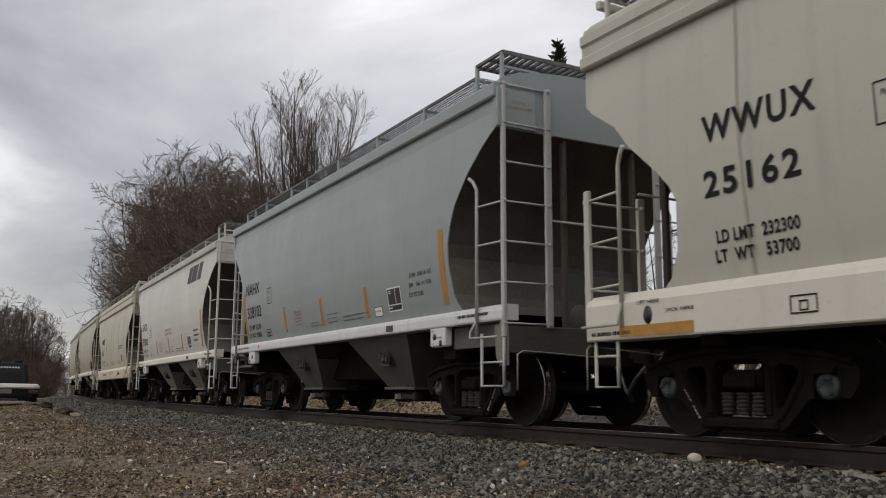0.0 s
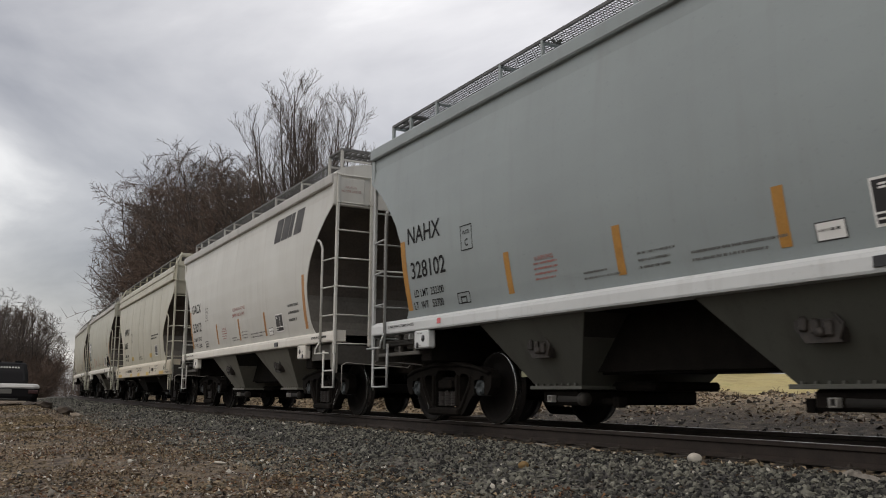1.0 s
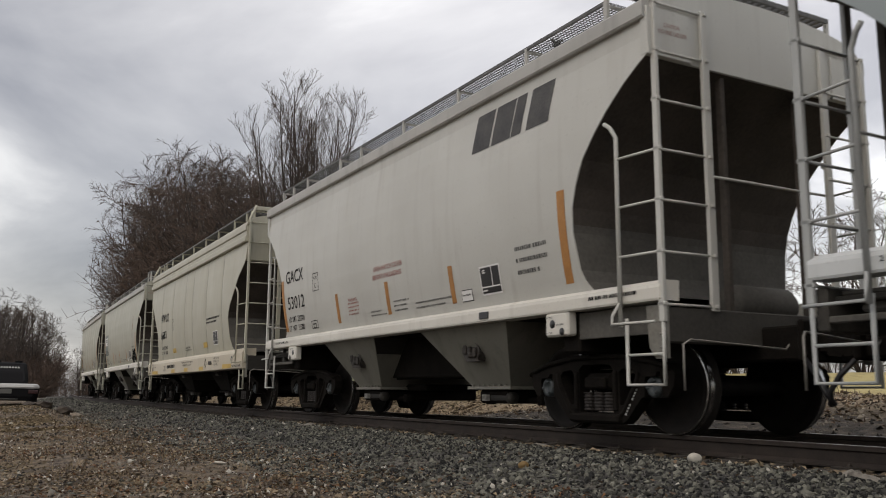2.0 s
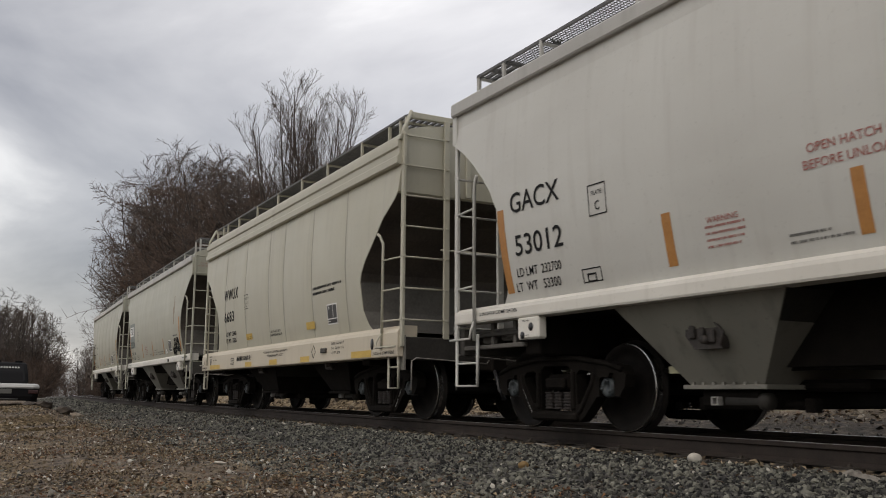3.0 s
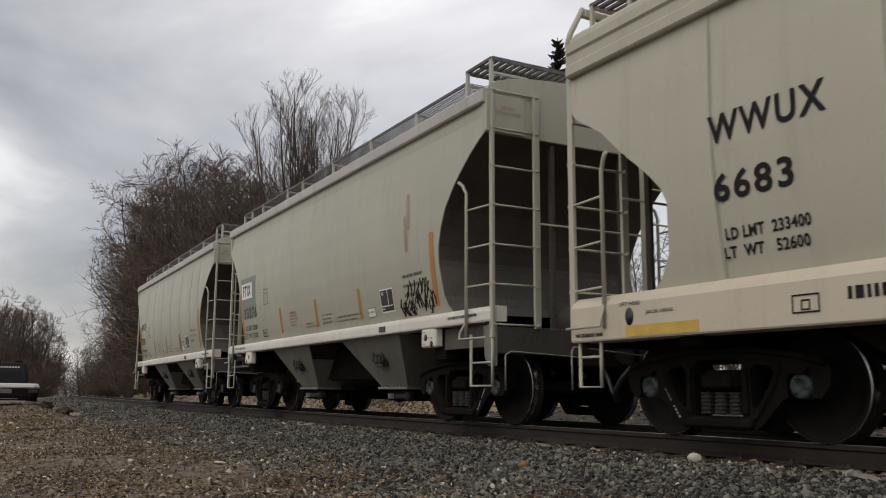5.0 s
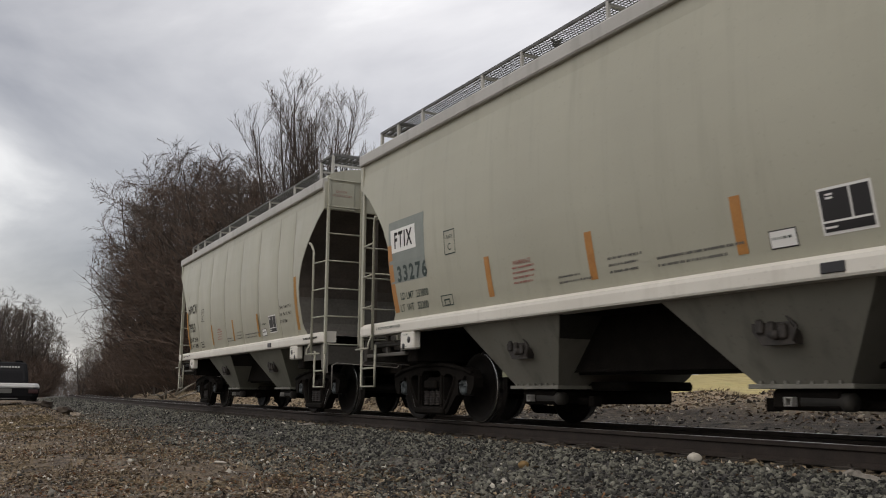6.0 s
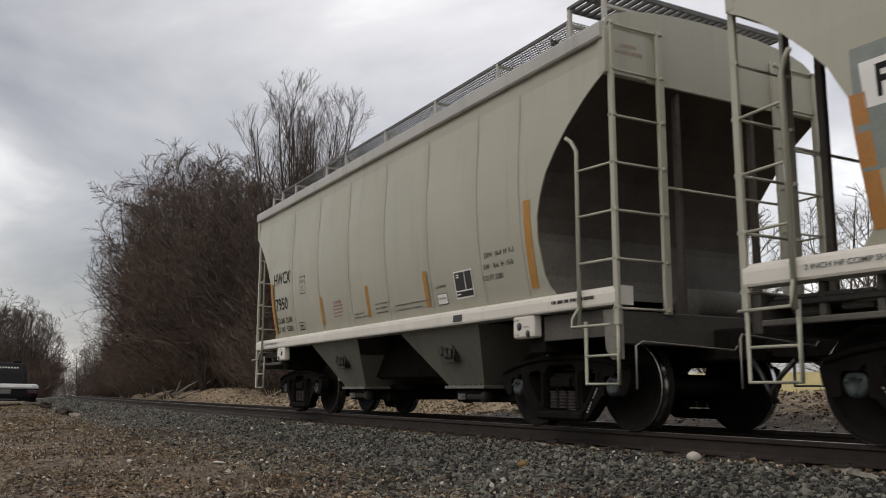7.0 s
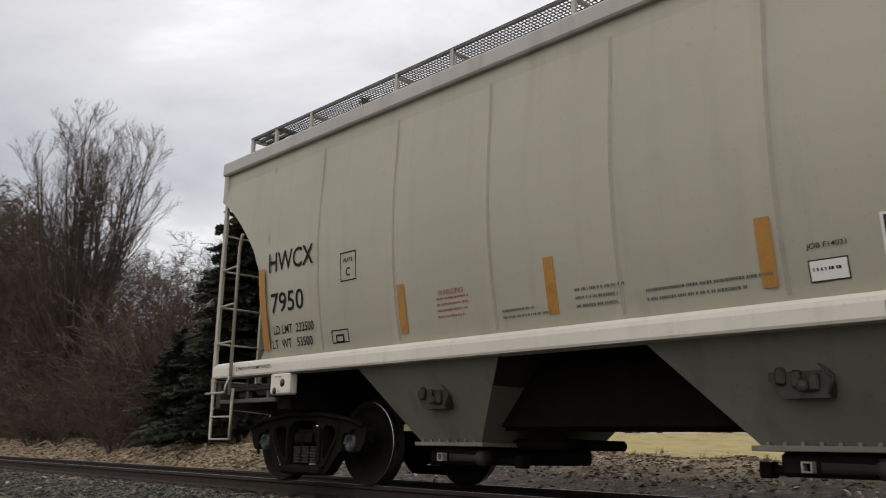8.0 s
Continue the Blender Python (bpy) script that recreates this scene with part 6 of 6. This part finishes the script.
# the renumbered car: its white and blue-grey patches, and scrawls at the far end
body = [o for o in CARS[4].children if o.name.startswith("body")][0]
decal(4.52, 3.46, 1.90, 2.78, RS, PATCH_GREY, body, "paint_patch", "blue-grey overpainted patch", lift=0.0025)
decal(4.44, 3.70, 2.33, 2.66, RS, LABEL_WHITE, body, "white_patch", "white patch behind the mark", skew=0.02, lift=0.004)
sc = Shape()
rg = random.Random(5)
for i in range(46):
    x, z = -3.22 - 0.0215 * i, 1.60 + 0.10 * math.sin(i * 1.7) + rg.uniform(-0.05, 0.05)
    x2, z2 = x - rg.uniform(-0.06, 0.13), min(max(z + rg.choice((-1, 1)) * rg.uniform(0.10, 0.24), 1.43), 1.90)
    xm, zm = (x + x2) / 2 + rg.uniform(-0.05, 0.05), (z + z2) / 2
    sc.tube([(x, RS(z) + 0.004, z), (xm, RS(zm) + 0.004, zm), (x2, RS(z2) + 0.004, z2)], 0.0095, 4)
tagged(part("scrawl", sc, LETTER_BLACK, body, "black spray-painted scrawl"), kind="stuff")
for z0, x in ((2.3, -3.45), (2.6, -3.52)):
    decal(x, x - 0.10, z0, z0 + 0.5, RS, shared("rust", lambda: surface("rust_streak", (0.28, 0.22, 0.16), (0.38, 0.33, 0.26), 3, 0.8)), body, "rust_streak", "faint rusty streak", skew=0.02)

# the warning on each corner plate by the ladder
for car in CARS:
    for o in [q for q in car.children if q.name.startswith("corner_plate")]:
        if o.data.vertices[0].co.x < 0 and max(v.co.y for v in o.data.vertices) > 0:
            for words, y, z, w_ in (("CAUTION", 1.37, 3.80, 0.20), ("NO SIDE LADDER", 1.44, 3.73, 0.36)):
                tmp = lettering(words, 0, z, w_, 0.042, lambda q: 0.0, FADED_RED, o, "caution_print", "small faded red print", heavy=0.0)
                co = [tuple(v.co) for v in tmp.data.vertices]
                for v, c in zip(tmp.data.vertices, co):
                    v.co = (-5.604, y + c[0], c[2])

# red advice on the off-white car
body = [o for o in CARS[2].children if o.name.startswith("body")][0]
lettering("OPEN HATCH COVER", 0.40, 2.15, 0.95, 0.07, RS, LETTER_RED, body)
lettering("BEFORE UNLOADING", 0.44, 2.03, 0.95, 0.07, RS, LETTER_RED, body)

# ---- a parked car beyond the dirt
CAR_BLACK = plain("black_car_paint", (0.006, 0.006, 0.007), 0.75)
CAR_BLACK.node_tree.nodes["Principled BSDF"].inputs["Specular IOR Level"].default_value = 0.15
CAR_WHITE = surface("dusty_white_car_paint", (0.40, 0.40, 0.39), (0.50, 0.50, 0.49), 3, 0.5, 0, 0.02)
DARK_GLASS = plain("dark_window_glass", (0.006, 0.006, 0.007), 0.45)
DARK_GLASS.node_tree.nodes["Principled BSDF"].inputs["Specular IOR Level"].default_value = 0.15
RUBBER = plain("black_rubber", (0.015, 0.015, 0.015), 0.85)


def parked_car():
    """Seen from its tail: a dark cabin with a sign across its window, a white shoulder, a dark bumper."""
    c = new("parked_car")
    tagged(c, "parked black and white car with a dark rear window", "car")

    def loft(rows, mat, name, label=""):
        sh = Shape()
        k = len(rows[0])
        sh.add([p for r in rows for p in r], [(i * k + j, i * k + (j + 1) % k, (i + 1) * k + (j + 1) % k, (i + 1) * k + j) for i in range(len(rows) - 1) for j in range(k)] + [tuple(range(k)), tuple((len(rows) - 1) * k + j for j in range(k))])
        return part(name, sh, mat, c, label)

    def ring(z, hw, y0, y1, r=0.16):
        return [(-hw, y0 + r, z), (-hw + r, y0, z), (hw - r, y0, z), (hw, y0 + r, z), (hw, y1 - r, z), (hw - r, y1, z), (-hw + r, y1, z), (-hw, y1 - r, z)]

    loft([ring(0.22, 0.86, 0.04, 4.3), ring(0.34, 0.92, 0.0, 4.4), ring(0.58, 0.93, 0.0, 4.4)], CAR_BLACK, "lower_body", "dark bumper and skirts")
    loft([ring(0.58, 0.935, 0.02, 4.38), ring(0.62, 0.94, 0.0, 4.4), ring(0.69, 0.92, 0.04, 4.36), ring(0.73, 0.86, 0.12, 4.2)], CAR_WHITE, "upper_body", "white shoulder")
    cab = loft([ring(0.73, 0.62, 0.30, 3.3), ring(1.05, 0.60, 0.55, 2.9), ring(1.36, 0.54, 0.85, 2.5), ring(1.41, 0.48, 1.0, 2.4)], CAR_BLACK, "cabin", "black cabin")
    gl = Shape()
    gl.add([(-0.52, 0.37, 0.82), (0.52, 0.37, 0.82), (0.45, 0.78, 1.32), (-0.45, 0.78, 1.32)], [(0, 1, 2, 3)])
    part("rear_window", gl, DARK_GLASS, cab, "dark rear window")
    sg = Shape()
    x = -0.36
    while x < 0.36:
        sg.add([(x, 0.668, 1.215), (x + 0.055, 0.668, 1.215), (x + 0.055, 0.71, 1.265), (x, 0.71, 1.265)], [(0, 1, 2, 3)])
        x += 0.08
    part("window_sign", sg, shared("sign", lambda: plain("dull_white_sign", (0.35, 0.35, 0.33), 0.7)), cab, "row of white sign letters")
    for s in (-1, 1):
        part("tail_lamp", Shape().box(s * 0.62, s * 0.90, -0.02, 0.06, 0.42, 0.54, 0.02), plain("dark_red_lens", (0.03, 0.006, 0.006), 0.4), c, "dark red lens")
        part("roof_bar", Shape().box(s * 0.2, s * 0.42, 1.0, 1.1, 1.41, 1.46, 0.015), CAR_BLACK, c)
        for y in (0.75, 3.5):
            w = Shape().lathe([(s * 0.70, 0.0), (s * 0.70, 0.30), (s * 0.74, 0.33), (s * 0.88, 0.33), (s * 0.91, 0.29), (s * 0.90, 0.2), (s * 0.89, 0.0)], 20, "x", (0, y, 0.33))
            part("wheel", w, RUBBER, c)
    part("number_plate", Shape().box(-0.16, 0.16, -0.012, 0.02, 0.42, 0.56, 0.004), shared("plate", lambda: plain("dull_plate", (0.12, 0.12, 0.11), 0.6)), c, "blank dull plate")
    part("exhaust_trim", Shape().box(-0.30, 0.35, -0.02, 0.05, 0.24, 0.27, 0.01), GALVANISED, c)
    c.matrix_basis = Matrix.Translation((-13.35, 27.0, 0.21)) @ Matrix.Rotation(radians(27), 4, "Z")
    return c


parked_car()

# single stones and scraps that catch the eye
lone_stone(5.3, -1.62, 0.15, PALE, "smooth pale stone on the crushed stones", 0.62, 3)
lone_stone(6.1, -2.75, 0.085, surface("ochre_stone", (0.14, 0.085, 0.03), (0.26, 0.17, 0.07), 9, 0.8), "ochre stone on the crushed stones", 0.8, 8)
lone_stone(8.9, -4.5, 0.16, PALE, "flat pale stone in the dirt", 0.22, 5)
lone_stone(9.6, -5.25, 0.06, PALE, "small pale stone in the dirt", 0.7, 6)
RUBBLE = surface("dark_wet_rubble", (0.012, 0.009, 0.007), (0.09, 0.07, 0.052), 5, 0.85, 0, 0.6, 30)
lone_stone(26.5, -4.75, 0.55, RUBBLE, "dark lump of broken concrete by the track", 0.45, 11, 0.7)
lone_stone(25.4, -4.35, 0.50, RUBBLE, "dark lump of broken concrete by the track", 0.5, 17, 0.7)
lone_stone(25.0, -4.1, 0.30, DIRT_STONE, "brown-grey lump of broken concrete by the track", 0.55, 14, 0.7)
lone_stone(27.4, -5.1, 0.40, RUBBLE, "dark clod of earth by the track", 0.4, 19, 0.7)


def wood_scrap(s, lat, length, turn, label):
    """A splintered length of grey wood lying on the stones."""
    sh = Shape()
    rng = random.Random(int(100 * s))
    for i in range(3):
        y = (i - 1) * 0.016
        a, b = -length / 2 + rng.uniform(0, 0.05), length / 2 - rng.uniform(0, 0.06)
        sh.slab([(a, 0.0), (b, 0.004), (b - 0.02, 0.022 + 0.006 * i), ((a + b) / 2, 0.03), (a + 0.01, 0.024)], y - 0.008, y + 0.0075)
    ob = part("wood_scrap", sh, LOG)
    ob.location = place(s, lat, 0.012)
    ob.rotation_euler = (0, -0.12, turn)
    return tagged(ob, label, "wood")


wood_scrap(3.65, -1.78, 0.24, 2.0, "splintered grey wood scrap on crushed stones")
wood_scrap(3.9, -1.60, 0.20, 0.5, "thin grey splinter of wood on crushed stones")
wood_scrap(7.9, -1.25, 0.26, 2.5, "pale weathered stick beside the rail")
wood_scrap(13.5, -1.9, 0.30, 0.3, "pale weathered stick on crushed stones")

# ---- what moves: the train rolls past, its wheels turn


def train_at(t):
    return 7.6625 * t - 0.0172 * t * t


def car_pose(t, i):
    s = 13.853 + PITCH * (i - 1) - train_at(t)
    a, b = on_track(s + BOGIE)[0], on_track(s - BOGIE)[0]
    h = (a - b).normalized()
    mid = (a + b) / 2
    x = Vector((h.x, h.y, SLOPE)).normalized()
    y = Vector((-h.y, h.x, -0.0107)).normalized()
    z = x.cross(y).normalized()
    y = z.cross(x)
    m = Matrix((x, y, z)).transposed().to_4x4()
    m.translation = (mid.x, mid.y, rise(s))
    return m


def motions():
    for i, car in enumerate(CARS):
        walk(car, [(t, car_pose(t, i)) for t in np.arange(0, 8.01, 0.25)])
    times = np.arange(0, 241, 2) / 30
    for wheelset, x in WHEELS:
        walk(wheelset, [(t, pose(x, 0, 0.457, 0, -math.degrees(train_at(t) / 0.457), 0)) for t in times])


motions()
